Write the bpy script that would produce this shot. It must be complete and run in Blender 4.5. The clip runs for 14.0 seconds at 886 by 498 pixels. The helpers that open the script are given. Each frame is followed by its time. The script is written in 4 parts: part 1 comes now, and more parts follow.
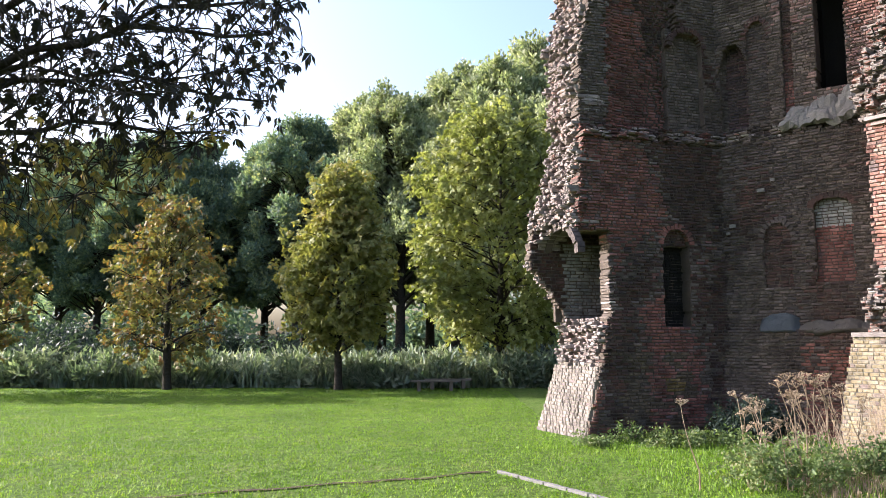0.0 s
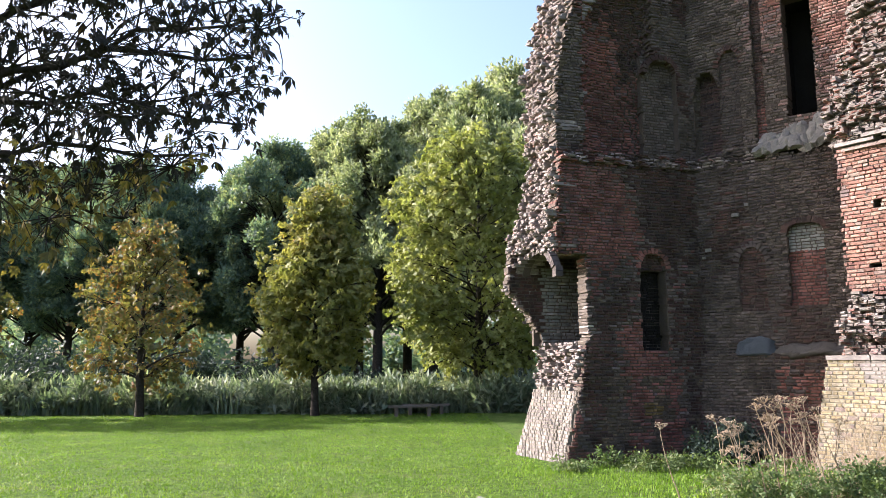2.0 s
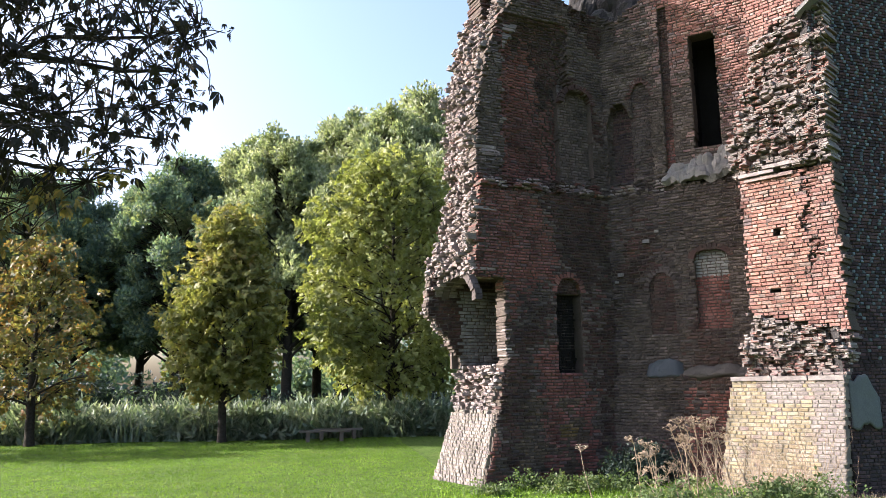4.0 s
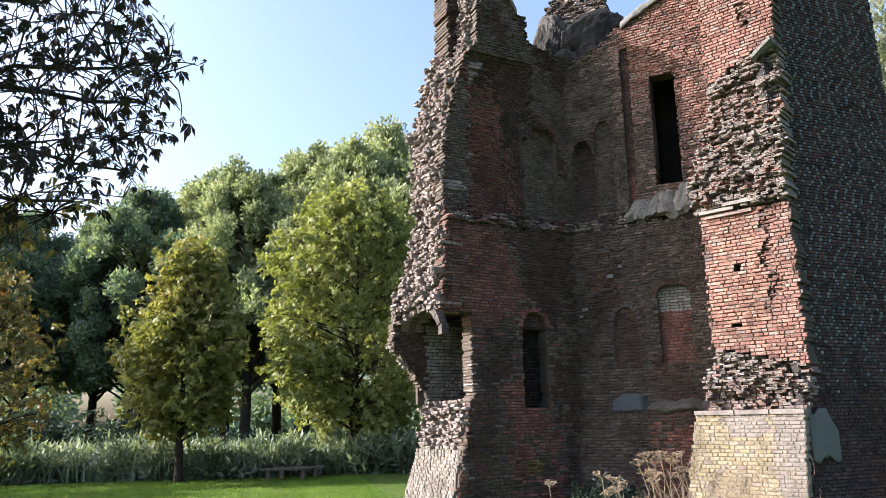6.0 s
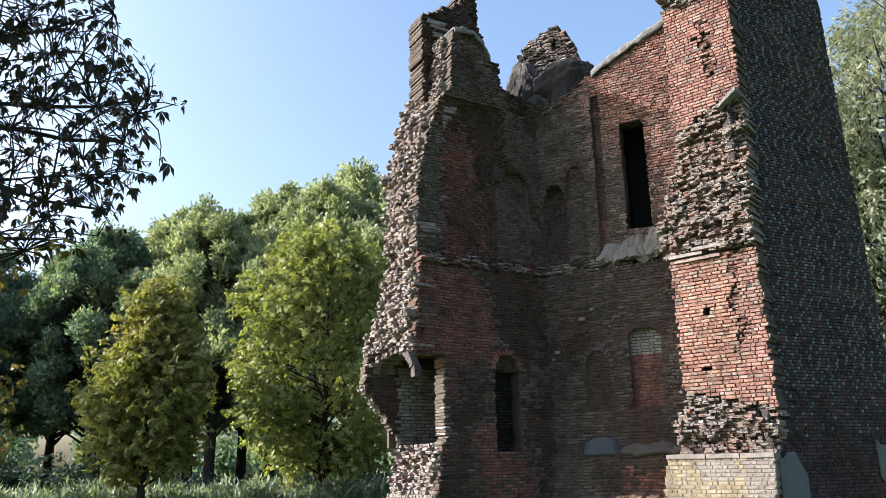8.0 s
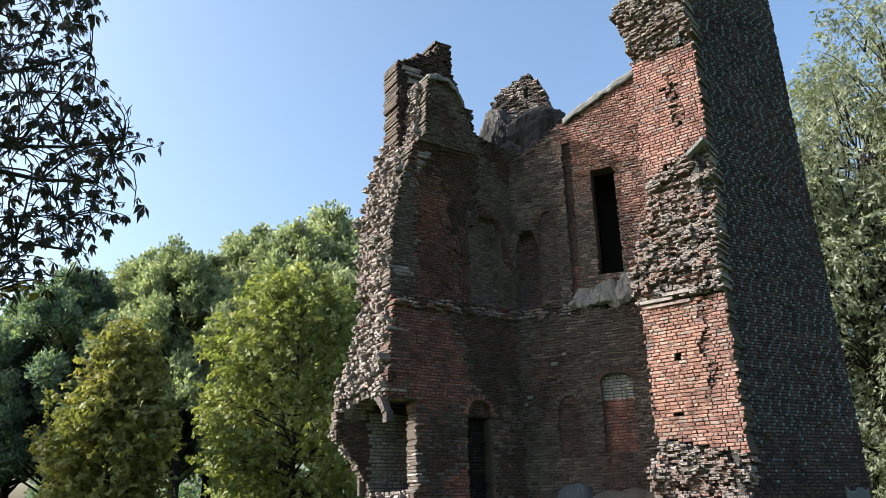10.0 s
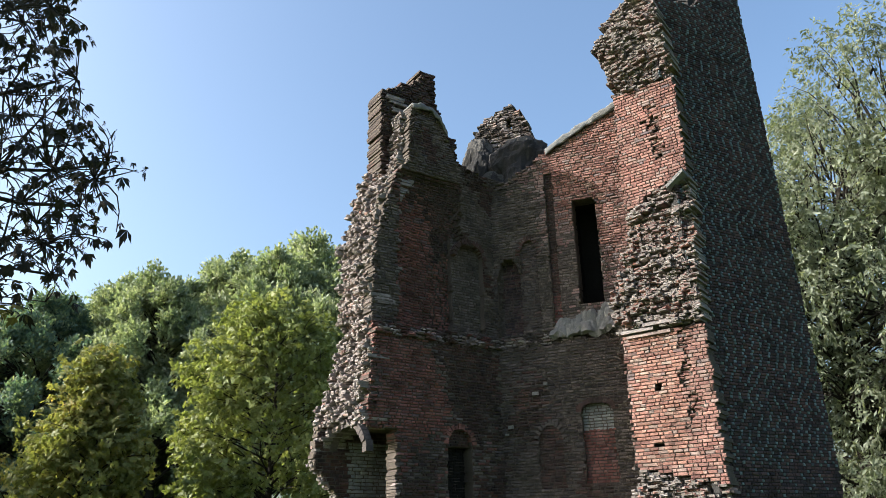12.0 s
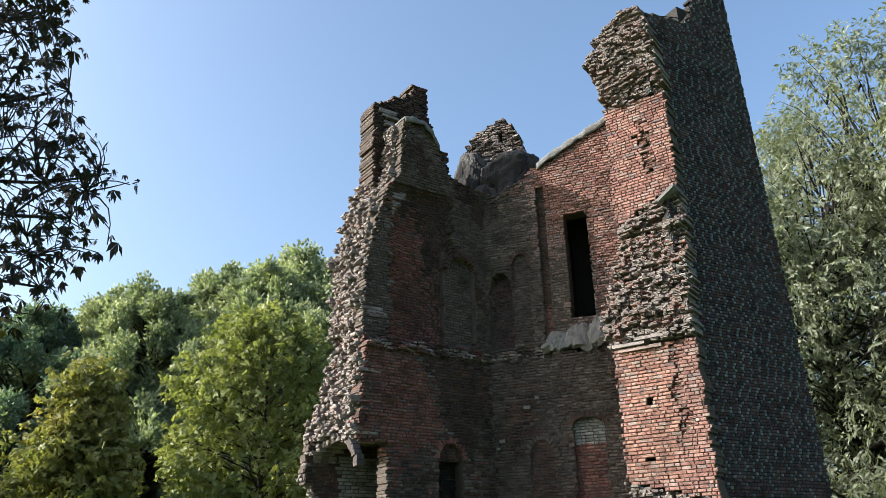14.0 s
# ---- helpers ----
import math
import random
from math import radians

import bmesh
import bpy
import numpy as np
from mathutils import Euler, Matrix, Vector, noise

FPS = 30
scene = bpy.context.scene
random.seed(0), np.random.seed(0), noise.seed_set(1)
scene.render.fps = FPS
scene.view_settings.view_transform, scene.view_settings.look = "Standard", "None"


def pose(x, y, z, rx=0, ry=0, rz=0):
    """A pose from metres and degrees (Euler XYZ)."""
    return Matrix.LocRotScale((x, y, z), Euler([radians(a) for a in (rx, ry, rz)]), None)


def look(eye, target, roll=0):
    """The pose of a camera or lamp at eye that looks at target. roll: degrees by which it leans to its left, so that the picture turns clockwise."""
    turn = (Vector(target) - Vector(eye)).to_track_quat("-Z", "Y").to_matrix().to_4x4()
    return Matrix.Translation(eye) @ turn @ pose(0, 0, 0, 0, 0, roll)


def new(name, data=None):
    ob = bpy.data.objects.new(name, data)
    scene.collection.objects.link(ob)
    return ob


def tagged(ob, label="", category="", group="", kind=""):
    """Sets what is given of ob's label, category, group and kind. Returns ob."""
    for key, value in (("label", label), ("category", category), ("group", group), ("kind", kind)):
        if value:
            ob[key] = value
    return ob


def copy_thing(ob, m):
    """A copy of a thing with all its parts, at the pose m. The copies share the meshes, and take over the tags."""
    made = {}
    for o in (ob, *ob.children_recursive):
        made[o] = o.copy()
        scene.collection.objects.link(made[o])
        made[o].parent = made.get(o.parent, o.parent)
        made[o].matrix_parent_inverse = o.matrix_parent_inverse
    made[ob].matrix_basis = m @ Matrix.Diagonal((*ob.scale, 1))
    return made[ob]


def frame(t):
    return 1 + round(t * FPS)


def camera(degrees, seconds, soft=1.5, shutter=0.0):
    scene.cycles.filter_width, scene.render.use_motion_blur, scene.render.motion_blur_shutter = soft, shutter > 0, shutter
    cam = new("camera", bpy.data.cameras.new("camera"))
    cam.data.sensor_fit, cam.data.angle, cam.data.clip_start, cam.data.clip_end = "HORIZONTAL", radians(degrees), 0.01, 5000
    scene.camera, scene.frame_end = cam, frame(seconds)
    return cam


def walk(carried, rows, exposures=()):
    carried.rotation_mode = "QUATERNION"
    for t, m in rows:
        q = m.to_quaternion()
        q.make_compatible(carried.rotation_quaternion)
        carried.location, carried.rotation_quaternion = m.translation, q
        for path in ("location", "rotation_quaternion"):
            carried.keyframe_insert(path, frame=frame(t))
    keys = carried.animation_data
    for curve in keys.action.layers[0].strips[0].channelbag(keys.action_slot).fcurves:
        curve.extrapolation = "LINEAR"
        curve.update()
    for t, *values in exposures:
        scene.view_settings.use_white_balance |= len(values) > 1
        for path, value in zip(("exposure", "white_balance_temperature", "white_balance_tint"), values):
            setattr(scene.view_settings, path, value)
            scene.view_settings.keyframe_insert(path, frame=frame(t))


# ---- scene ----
cam = camera(61.04, 14.0, soft=0.8)
# seconds, place in metres, then pitch, roll and yaw in degrees
ROWS = [
    (0.0, 0.0, 0.0, 1.6, 6.8, 0.0, -0.0),
    (0.5, -0.002, -0.004, 1.599, 6.96, 0.01, -0.39),
    (1.0, -0.01, 0.003, 1.598, 7.42, 0.1, -0.89),
    (1.5, -0.02, 0.006, 1.6, 8.0, 0.14, -1.32),
    (2.0, -0.023, 0.013, 1.598, 8.65, 0.22, -1.76),
    (2.5, -0.03, 0.01, 1.602, 9.04, 0.1, -2.23),
    (3.0, -0.033, 0.021, 1.606, 9.4, 0.02, -2.98),
    (3.5, -0.114, 0.069, 1.616, 9.79, 0.44, -6.15),
    (6.0, -0.263, 0.091, 1.615, 12.84, 1.0, -11.71),
    (6.5, -0.272, 0.089, 1.623, 13.56, 1.03, -12.06),
    (7.0, -0.287, 0.086, 1.62, 14.39, 1.0, -12.59),
    (7.5, -0.308, 0.081, 1.612, 15.18, 1.03, -13.33),
    (8.0, -0.331, 0.076, 1.614, 15.97, 1.08, -14.14),
    (10.5, -0.383, 0.08, 1.618, 19.97, 1.32, -17.06),
    (11.0, -0.393, 0.078, 1.617, 20.58, 1.28, -17.56),
    (11.5, -0.396, 0.073, 1.624, 20.96, 1.33, -17.85),
    (12.0, -0.402, 0.072, 1.616, 21.34, 1.27, -18.14),
    (12.5, -0.414, 0.072, 1.614, 21.62, 1.29, -18.4),
    (13.0, -0.415, 0.073, 1.617, 21.85, 1.35, -18.58),
    (13.5, -0.412, 0.074, 1.611, 22.12, 1.25, -18.73),
    (14.0, -0.411, 0.074, 1.625, 22.3, 1.34, -18.88),
]
# seconds, stops, white balance
EXPOSURES = [(0.0, 1.75, 6150, 16), (3.0, 1.75, 6150, 16), (6.0, 1.62, 6150, 13), (8.0, 1.45, 6100, 8), (10.5, 1.25, 6050, 4), (14.0, 1.2, 6050, 4)]
walk(cam, [(t, pose(x, y, z, 90 + p, 0, w) @ pose(0, 0, 0, 0, 0, -r)) for t, x, y, z, p, r, w in ROWS], EXPOSURES)

# ---- sky and sun ----
SUN_AZ, SUN_EL = -76.3, 27.5      # degrees from +y towards +x; degrees above the horizon
world = bpy.data.worlds.new("sky")
scene.world = world
world.use_nodes = True
wn, wl = world.node_tree.nodes, world.node_tree.links
wn.clear()
sky = wn.new("ShaderNodeTexSky")
sky.sky_type, sky.sun_disc = "NISHITA", False
sky.sun_elevation, sky.sun_rotation = radians(SUN_EL), radians(SUN_AZ)
sky.air_density, sky.dust_density, sky.ozone_density = 1.0, 4.6, 1.7
bg = wn.new("ShaderNodeBackground")
bg.inputs["Strength"].default_value = 0.138
wo = wn.new("ShaderNodeOutputWorld")
wl.new(sky.outputs[0], bg.inputs[0])
wl.new(bg.outputs[0], wo.inputs[0])
sun = new("sun", bpy.data.lights.new("sun", "SUN"))
sun.data.energy, sun.data.angle, sun.data.color = 4.4, radians(0.6), (1.0, 0.95, 0.88)
to_sun = Vector((math.sin(radians(SUN_AZ)) * math.cos(radians(SUN_EL)), math.cos(radians(SUN_AZ)) * math.cos(radians(SUN_EL)), math.sin(radians(SUN_EL))))
sun.matrix_world = look(to_sun * 60, (0, 0, 0))


# ---- materials ----
def nodes_of(name):
    m = bpy.data.materials.new(name)
    m.use_nodes = True
    nt = m.node_tree
    nt.nodes.clear()
    return m, nt.nodes, nt.links


def mix(n, l, fac, a, b, mode="MIX"):
    k = n.new("ShaderNodeMix")
    k.data_type, k.blend_type = "RGBA", mode
    for sock, v in ((k.inputs[0], fac), (k.inputs[6], a), (k.inputs[7], b)):
        if isinstance(v, bpy.types.NodeSocket):
            l.new(v, sock)
        elif isinstance(v, (int, float)):
            sock.default_value = v
        else:
            sock.default_value = (*v, 1)
    return k.outputs[2]


def noise_tex(n, l, scale, detail=4.0, rough=0.6, vec=None):
    k = n.new("ShaderNodeTexNoise")
    k.inputs["Scale"].default_value, k.inputs["Detail"].default_value, k.inputs["Roughness"].default_value = scale, detail, rough
    if vec is not None:
        l.new(vec, k.inputs["Vector"])
    return k.outputs[0]


def ramp(n, l, fac, stops):
    k = n.new("ShaderNodeValToRGB")
    el = k.color_ramp.elements
    while len(el) < len(stops):
        el.new(0.5)
    for e, (p, c) in zip(el, stops):
        e.position, e.color = p, (*c, 1) if len(c) == 3 else c
    l.new(fac, k.inputs[0])
    return k.outputs[0]


def grey(v):
    return (v, v, v)


def finish(m, n, l, color, rough=0.9, bump=None, strength=0.4, dist=0.01, spec=0.3):
    p = n.new("ShaderNodeBsdfPrincipled")
    if isinstance(color, bpy.types.NodeSocket):
        l.new(color, p.inputs["Base Color"])
    else:
        p.inputs["Base Color"].default_value = (*color, 1)
    if isinstance(rough, bpy.types.NodeSocket):
        l.new(rough, p.inputs["Roughness"])
    else:
        p.inputs["Roughness"].default_value = rough
    p.inputs["Specular IOR Level"].default_value = spec
    if bump is not None:
        b = n.new("ShaderNodeBump")
        b.inputs["Strength"].default_value, b.inputs["Distance"].default_value = strength, dist
        l.new(bump, b.inputs["Height"])
        l.new(b.outputs[0], p.inputs["Normal"])
    o = n.new("ShaderNodeOutputMaterial")
    l.new(p.outputs[0], o.inputs[0])
    return m


def world_place(n):
    return n.new("ShaderNodeNewGeometry").outputs["Position"]


def brick_mat(name, stops, soot=0.5, single=False, lime=0.35, tint=(0.06, 0.05, 0.045)):
    """Old hand-made brick: each brick its own tone, with soot, lime bloom and grain."""
    m, n, l = nodes_of(name)
    pos = world_place(n)
    rnd = n.new("ShaderNodeObjectInfo").outputs["Random"] if single else n.new("ShaderNodeNewGeometry").outputs["Random Per Island"]
    base = ramp(n, l, rnd, stops)
    big = noise_tex(n, l, 0.9, 5, 0.65, pos)
    dirt = ramp(n, l, big, [(0.40, grey(0)), (0.66, grey(1))])
    sc = n.new("ShaderNodeMath")
    sc.operation = "MULTIPLY"
    l.new(dirt, sc.inputs[0])
    sc.inputs[1].default_value = soot
    base = mix(n, l, sc.outputs[0], base, tint)
    bloom = ramp(n, l, noise_tex(n, l, 7.0, 6, 0.7, pos), [(0.52, grey(0)), (0.75, grey(lime))])
    base = mix(n, l, bloom, base, (0.42, 0.36, 0.30))
    blotch = ramp(n, l, noise_tex(n, l, 2.7, 5, 0.7, pos), [(0.33, grey(0.42)), (0.5, grey(0.95)), (0.68, grey(1.25))])
    base = mix(n, l, 0.85, base, blotch, "MULTIPLY")
    grain = noise_tex(n, l, 90.0, 4, 0.7, pos)
    base = mix(n, l, 0.5, base, ramp(n, l, grain, [(0.3, grey(0.45)), (0.7, grey(1.0))]), "MULTIPLY")
    return finish(m, n, l, base, 0.92, grain, 0.5, 0.006, 0.2)


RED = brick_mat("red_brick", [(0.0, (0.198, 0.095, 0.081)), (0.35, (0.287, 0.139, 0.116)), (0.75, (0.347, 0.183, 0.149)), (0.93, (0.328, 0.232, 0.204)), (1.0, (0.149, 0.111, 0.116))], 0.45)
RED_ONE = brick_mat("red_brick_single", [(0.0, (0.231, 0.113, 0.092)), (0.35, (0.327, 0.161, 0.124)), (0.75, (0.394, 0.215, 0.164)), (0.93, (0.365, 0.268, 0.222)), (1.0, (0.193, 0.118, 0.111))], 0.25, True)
# Soot, and a darker tone that puts the walls' shade into the colour
SOOTY_SHADE = brick_mat("sooty_shaded_brick", [(0.0, (0.050, 0.034, 0.032)), (0.4, (0.080, 0.045, 0.039)), (0.8, (0.111, 0.057, 0.047)), (1.0, (0.074, 0.061, 0.059))], 0.75, lime=0.12, tint=(0.035, 0.03, 0.028))
# Shaded copy of RED for the inner walls
RED_SHADE = brick_mat("shaded_red_brick", [(0.0, (0.147, 0.069, 0.060)), (0.4, (0.227, 0.091, 0.076)), (0.8, (0.280, 0.129, 0.106)), (1.0, (0.147, 0.106, 0.106))], 0.6, lime=0.15, tint=(0.04, 0.032, 0.03))
PLASTERED = brick_mat("stained_limewash", [(0.0, (0.075, 0.055, 0.042)), (0.6, (0.12, 0.09, 0.065)), (1.0, (0.15, 0.105, 0.07))], 0.6, lime=0.25)
CHEEK = brick_mat("limewashed_grey_brick", [(0.0, (0.174, 0.174, 0.170)), (0.5, (0.244, 0.244, 0.235)), (1.0, (0.296, 0.287, 0.270))], 0.35, lime=0.3, tint=(0.10, 0.10, 0.10))
# Smoke-stained buff, darkened to paint the inner walls' shade
BUFF = brick_mat("smoky_shaded_buff_brick", [(0.0, (0.090, 0.072, 0.065)), (0.5, (0.134, 0.108, 0.096)), (1.0, (0.170, 0.139, 0.125))], 0.55, lime=0.25, tint=(0.045, 0.038, 0.034))
# Weathered grey, also darkened to paint shade on the back wall
GREY_BRICK = brick_mat("weathered_shaded_grey_brick", [(0.0, (0.061, 0.047, 0.046)), (0.4, (0.090, 0.074, 0.069)), (0.8, (0.115, 0.092, 0.088)), (1.0, (0.090, 0.058, 0.050))], 0.55, lime=0.2, tint=(0.04, 0.036, 0.034))
RUBBLE = brick_mat("broken_brick_and_lime", [(0.0, (0.210, 0.155, 0.145)), (0.3, (0.300, 0.245, 0.236)), (0.7, (0.390, 0.335, 0.320)), (0.85, (0.450, 0.400, 0.375)), (1.0, (0.320, 0.170, 0.135))], 0.5, lime=0.6, tint=(0.10, 0.085, 0.08))
PALE = brick_mat("pale_limewashed_brick", [(0.0, (0.199, 0.168, 0.154)), (0.5, (0.233, 0.203, 0.189)), (0.85, (0.259, 0.229, 0.215)), (1.0, (0.189, 0.147, 0.145))], 0.15, lime=0.5)
YELLOW = brick_mat("yellow_brick", [(0.0, (0.257, 0.199, 0.117)), (0.45, (0.320, 0.257, 0.152)), (0.8, (0.343, 0.292, 0.207)), (1.0, (0.218, 0.160, 0.148))], 0.25, lime=0.7)
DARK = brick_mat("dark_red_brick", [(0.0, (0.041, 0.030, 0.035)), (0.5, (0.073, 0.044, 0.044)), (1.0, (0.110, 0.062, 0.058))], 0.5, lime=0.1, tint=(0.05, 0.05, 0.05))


def glazed_mat():
    m, n, l = nodes_of("glazed_header")
    rnd = n.new("ShaderNodeNewGeometry").outputs["Random Per Island"]
    base = ramp(n, l, rnd, [(0.0, (0.04, 0.052, 0.055)), (0.5, (0.075, 0.100, 0.102)), (1.0, (0.12, 0.148, 0.150))])
    g = noise_tex(n, l, 40, 3, 0.6, world_place(n))
    return finish(m, n, l, base, 0.55, g, 0.4, 0.005, 0.35)


WEATHERED = brick_mat("weathered_red_brick", [(0.0, (0.169, 0.101, 0.096)), (0.35, (0.247, 0.150, 0.138)), (0.75, (0.305, 0.198, 0.182)), (1.0, (0.247, 0.205, 0.205))], 0.5, lime=0.35, tint=(0.07, 0.06, 0.055))
OCHRE = brick_mat("ochre_brick", [(0.0, (0.16, 0.11, 0.04)), (1.0, (0.22, 0.15, 0.06))], 0.3)
GLAZED = glazed_mat()


def mortar_mat(name, a, b):
    m, n, l = nodes_of(name)
    pos = world_place(n)
    c = mix(n, l, noise_tex(n, l, 3.0, 6, 0.7, pos), a, b)
    g = noise_tex(n, l, 60, 5, 0.75, pos)
    c = mix(n, l, 0.6, c, ramp(n, l, g, [(0.3, grey(0.4)), (0.7, grey(1))]), "MULTIPLY")
    return finish(m, n, l, c, 0.95, g, 0.7, 0.012, 0.1)


MORTAR = mortar_mat("lime_mortar", (0.06, 0.05, 0.043), (0.15, 0.12, 0.10))
MORTAR_DARK = mortar_mat("black_mortar", (0.03, 0.028, 0.028), (0.065, 0.06, 0.058))
PLASTER = mortar_mat("old_plaster", (0.055, 0.05, 0.047), (0.13, 0.12, 0.112))
CAPPING = mortar_mat("cement_capping", (0.14, 0.135, 0.13), (0.26, 0.25, 0.24))
SLATE = mortar_mat("blue_grey_flashing", (0.06, 0.068, 0.08), (0.105, 0.12, 0.135))
LIMEWASH = mortar_mat("limewash", (0.17, 0.15, 0.125), (0.27, 0.24, 0.20))
RUBBLE_BED = mortar_mat("crumbling_mortar", (0.14, 0.12, 0.11), (0.28, 0.245, 0.22))
# Near-black: puts the shade of deep recesses into the colour; also the iron tie
VOID = mortar_mat("near_black", (0.012, 0.011, 0.010), (0.03, 0.026, 0.024))
PATCH = mortar_mat("pale_render_patch", (0.10, 0.115, 0.112), (0.17, 0.185, 0.18))


def leaf_mat(name, stops, glow=0.36, rough=0.55):
    m, n, l = nodes_of(name)
    rnd = n.new("ShaderNodeNewGeometry").outputs["Random Per Island"]
    pos = world_place(n)
    blend = n.new("ShaderNodeMath")
    blend.operation = "MULTIPLY_ADD"
    l.new(rnd, blend.inputs[0])
    blend.inputs[1].default_value = 0.55
    patch = n.new("ShaderNodeMath")
    patch.operation = "MULTIPLY_ADD"
    l.new(noise_tex(n, l, 0.8, 3, 0.6, pos), patch.inputs[0])
    patch.inputs[1].default_value, patch.inputs[2].default_value = 1.5, -0.52
    l.new(patch.outputs[0], blend.inputs[2])
    col = ramp(n, l, blend.outputs[0], stops)
    big = noise_tex(n, l, 0.45, 3, 0.5, pos)
    col = mix(n, l, 0.5, col, ramp(n, l, big, [(0.3, grey(0.6)), (0.7, grey(1.2))]), "MULTIPLY")
    p = n.new("ShaderNodeBsdfPrincipled")
    l.new(col, p.inputs["Base Color"])
    p.inputs["Roughness"].default_value, p.inputs["Specular IOR Level"].default_value = rough, 0.3
    tr = n.new("ShaderNodeBsdfTranslucent")
    l.new(mix(n, l, 1.0, col, (1.35, 1.4, 0.72), "MULTIPLY"), tr.inputs[0])
    ms = n.new("ShaderNodeMixShader")
    ms.inputs[0].default_value = glow
    l.new(p.outputs[0], ms.inputs[1])
    l.new(tr.outputs[0], ms.inputs[2])
    o = n.new("ShaderNodeOutputMaterial")
    l.new(ms.outputs[0], o.inputs[0])
    return m


LEAF_RUST = leaf_mat("turning_chestnut_leaf", [(0.0, (0.099, 0.116, 0.039)), (0.45, (0.165, 0.154, 0.055)), (0.7, (0.220, 0.160, 0.061)), (1.0, (0.319, 0.132, 0.050))])
LEAF_OLIVE = leaf_mat("olive_chestnut_leaf", [(0.0, (0.128, 0.144, 0.045)), (0.5, (0.229, 0.229, 0.075)), (0.85, (0.303, 0.260, 0.090)), (1.0, (0.361, 0.239, 0.090))])
LEAF_GREEN = leaf_mat("fresh_green_leaf", [(0.0, (0.134, 0.161, 0.047)), (0.5, (0.228, 0.246, 0.081)), (1.0, (0.340, 0.340, 0.143))])
LEAF_POPLAR = leaf_mat("poplar_leaf", [(0.0, (0.121, 0.160, 0.105)), (0.5, (0.248, 0.282, 0.171)), (1.0, (0.453, 0.464, 0.320))])
# On the left poplars this bluer, darker leaf paints their shaded look
LEAF_DEEP = leaf_mat("deep_blue_green_leaf", [(0.0, (0.068, 0.115, 0.102)), (0.5, (0.137, 0.195, 0.150)), (0.8, (0.248, 0.293, 0.176)), (1.0, (0.418, 0.430, 0.235))])
# The shade under the trees is put into this leaf colour
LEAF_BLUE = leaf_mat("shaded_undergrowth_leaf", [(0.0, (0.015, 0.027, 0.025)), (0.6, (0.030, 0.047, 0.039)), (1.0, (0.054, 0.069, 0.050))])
LEAF_WILLOW = leaf_mat("willow_leaf", [(0.0, (0.107, 0.122, 0.080)), (0.5, (0.175, 0.191, 0.129)), (1.0, (0.304, 0.314, 0.247))])
# Backlit silhouette put into the leaf colour: nearly black, hardly translucent
LEAF_BACKLIT = leaf_mat("backlit_chestnut_leaf", [(0.0, (0.015, 0.014, 0.010)), (0.7, (0.028, 0.024, 0.014)), (0.96, (0.045, 0.03, 0.014)), (1.0, (0.20, 0.11, 0.03))], 0.12, 0.7)
LEAF_TURNING = leaf_mat("turning_low_bough_leaf", [(0.0, (0.080, 0.073, 0.028)), (0.6, (0.170, 0.137, 0.041)), (1.0, (0.388, 0.239, 0.068))], 0.35, 0.7)
LEAF_NETTLE = leaf_mat("nettle_leaf", [(0.0, (0.052, 0.087, 0.031)), (0.6, (0.104, 0.147, 0.053)), (1.0, (0.190, 0.190, 0.105))])
REED_MAT = leaf_mat("reed_blade", [(0.0, (0.070, 0.110, 0.072)), (0.5, (0.170, 0.215, 0.155)), (1.0, (0.380, 0.390, 0.320))], 0.3)
GRASS_MAT = leaf_mat("grass_blade", [(0.0, (0.068, 0.137, 0.011)), (0.5, (0.128, 0.228, 0.018)), (0.9, (0.188, 0.274, 0.034)), (1.0, (0.294, 0.296, 0.123))], 0.35, 0.6)
DRY_MAT = leaf_mat("dry_stalk", [(0.0, (0.158, 0.108, 0.072)), (0.6, (0.259, 0.194, 0.136)), (1.0, (0.360, 0.288, 0.224))], 0.15, 0.8)


def bark_mat():
    m, n, l = nodes_of("bark")
    pos = world_place(n)
    g = noise_tex(n, l, 14, 6, 0.7, pos)
    c = ramp(n, l, g, [(0.3, (0.014, 0.012, 0.010)), (0.7, (0.055, 0.046, 0.037))])
    return finish(m, n, l, c, 0.95, g, 0.8, 0.03, 0.1)


BARK = bark_mat()


def ground_mat():
    m, n, l = nodes_of("mown_lawn")
    pos = world_place(n)
    fine = noise_tex(n, l, 28, 6, 0.75, pos)
    mid = noise_tex(n, l, 1.4, 5, 0.65, pos)
    tuft = noise_tex(n, l, 7.0, 4, 0.7, pos)
    c = ramp(n, l, fine, [(0.28, (0.035, 0.06, 0.012)), (0.5, (0.085, 0.14, 0.024)), (0.75, (0.14, 0.19, 0.045))])
    c = mix(n, l, ramp(n, l, mid, [(0.5, grey(0)), (0.75, grey(0.55))]), c, (0.17, 0.18, 0.07))
    c = mix(n, l, 0.8, c, ramp(n, l, tuft, [(0.35, grey(0.45)), (0.6, grey(1.05))]), "MULTIPLY")
    return finish(m, n, l, c, 0.95, mix(n, l, 0.5, fine, tuft), 0.9, 0.08, 0.1)


GROUND = ground_mat()
WOODGREY = mortar_mat("weathered_wood", (0.10, 0.085, 0.07), (0.20, 0.17, 0.14))


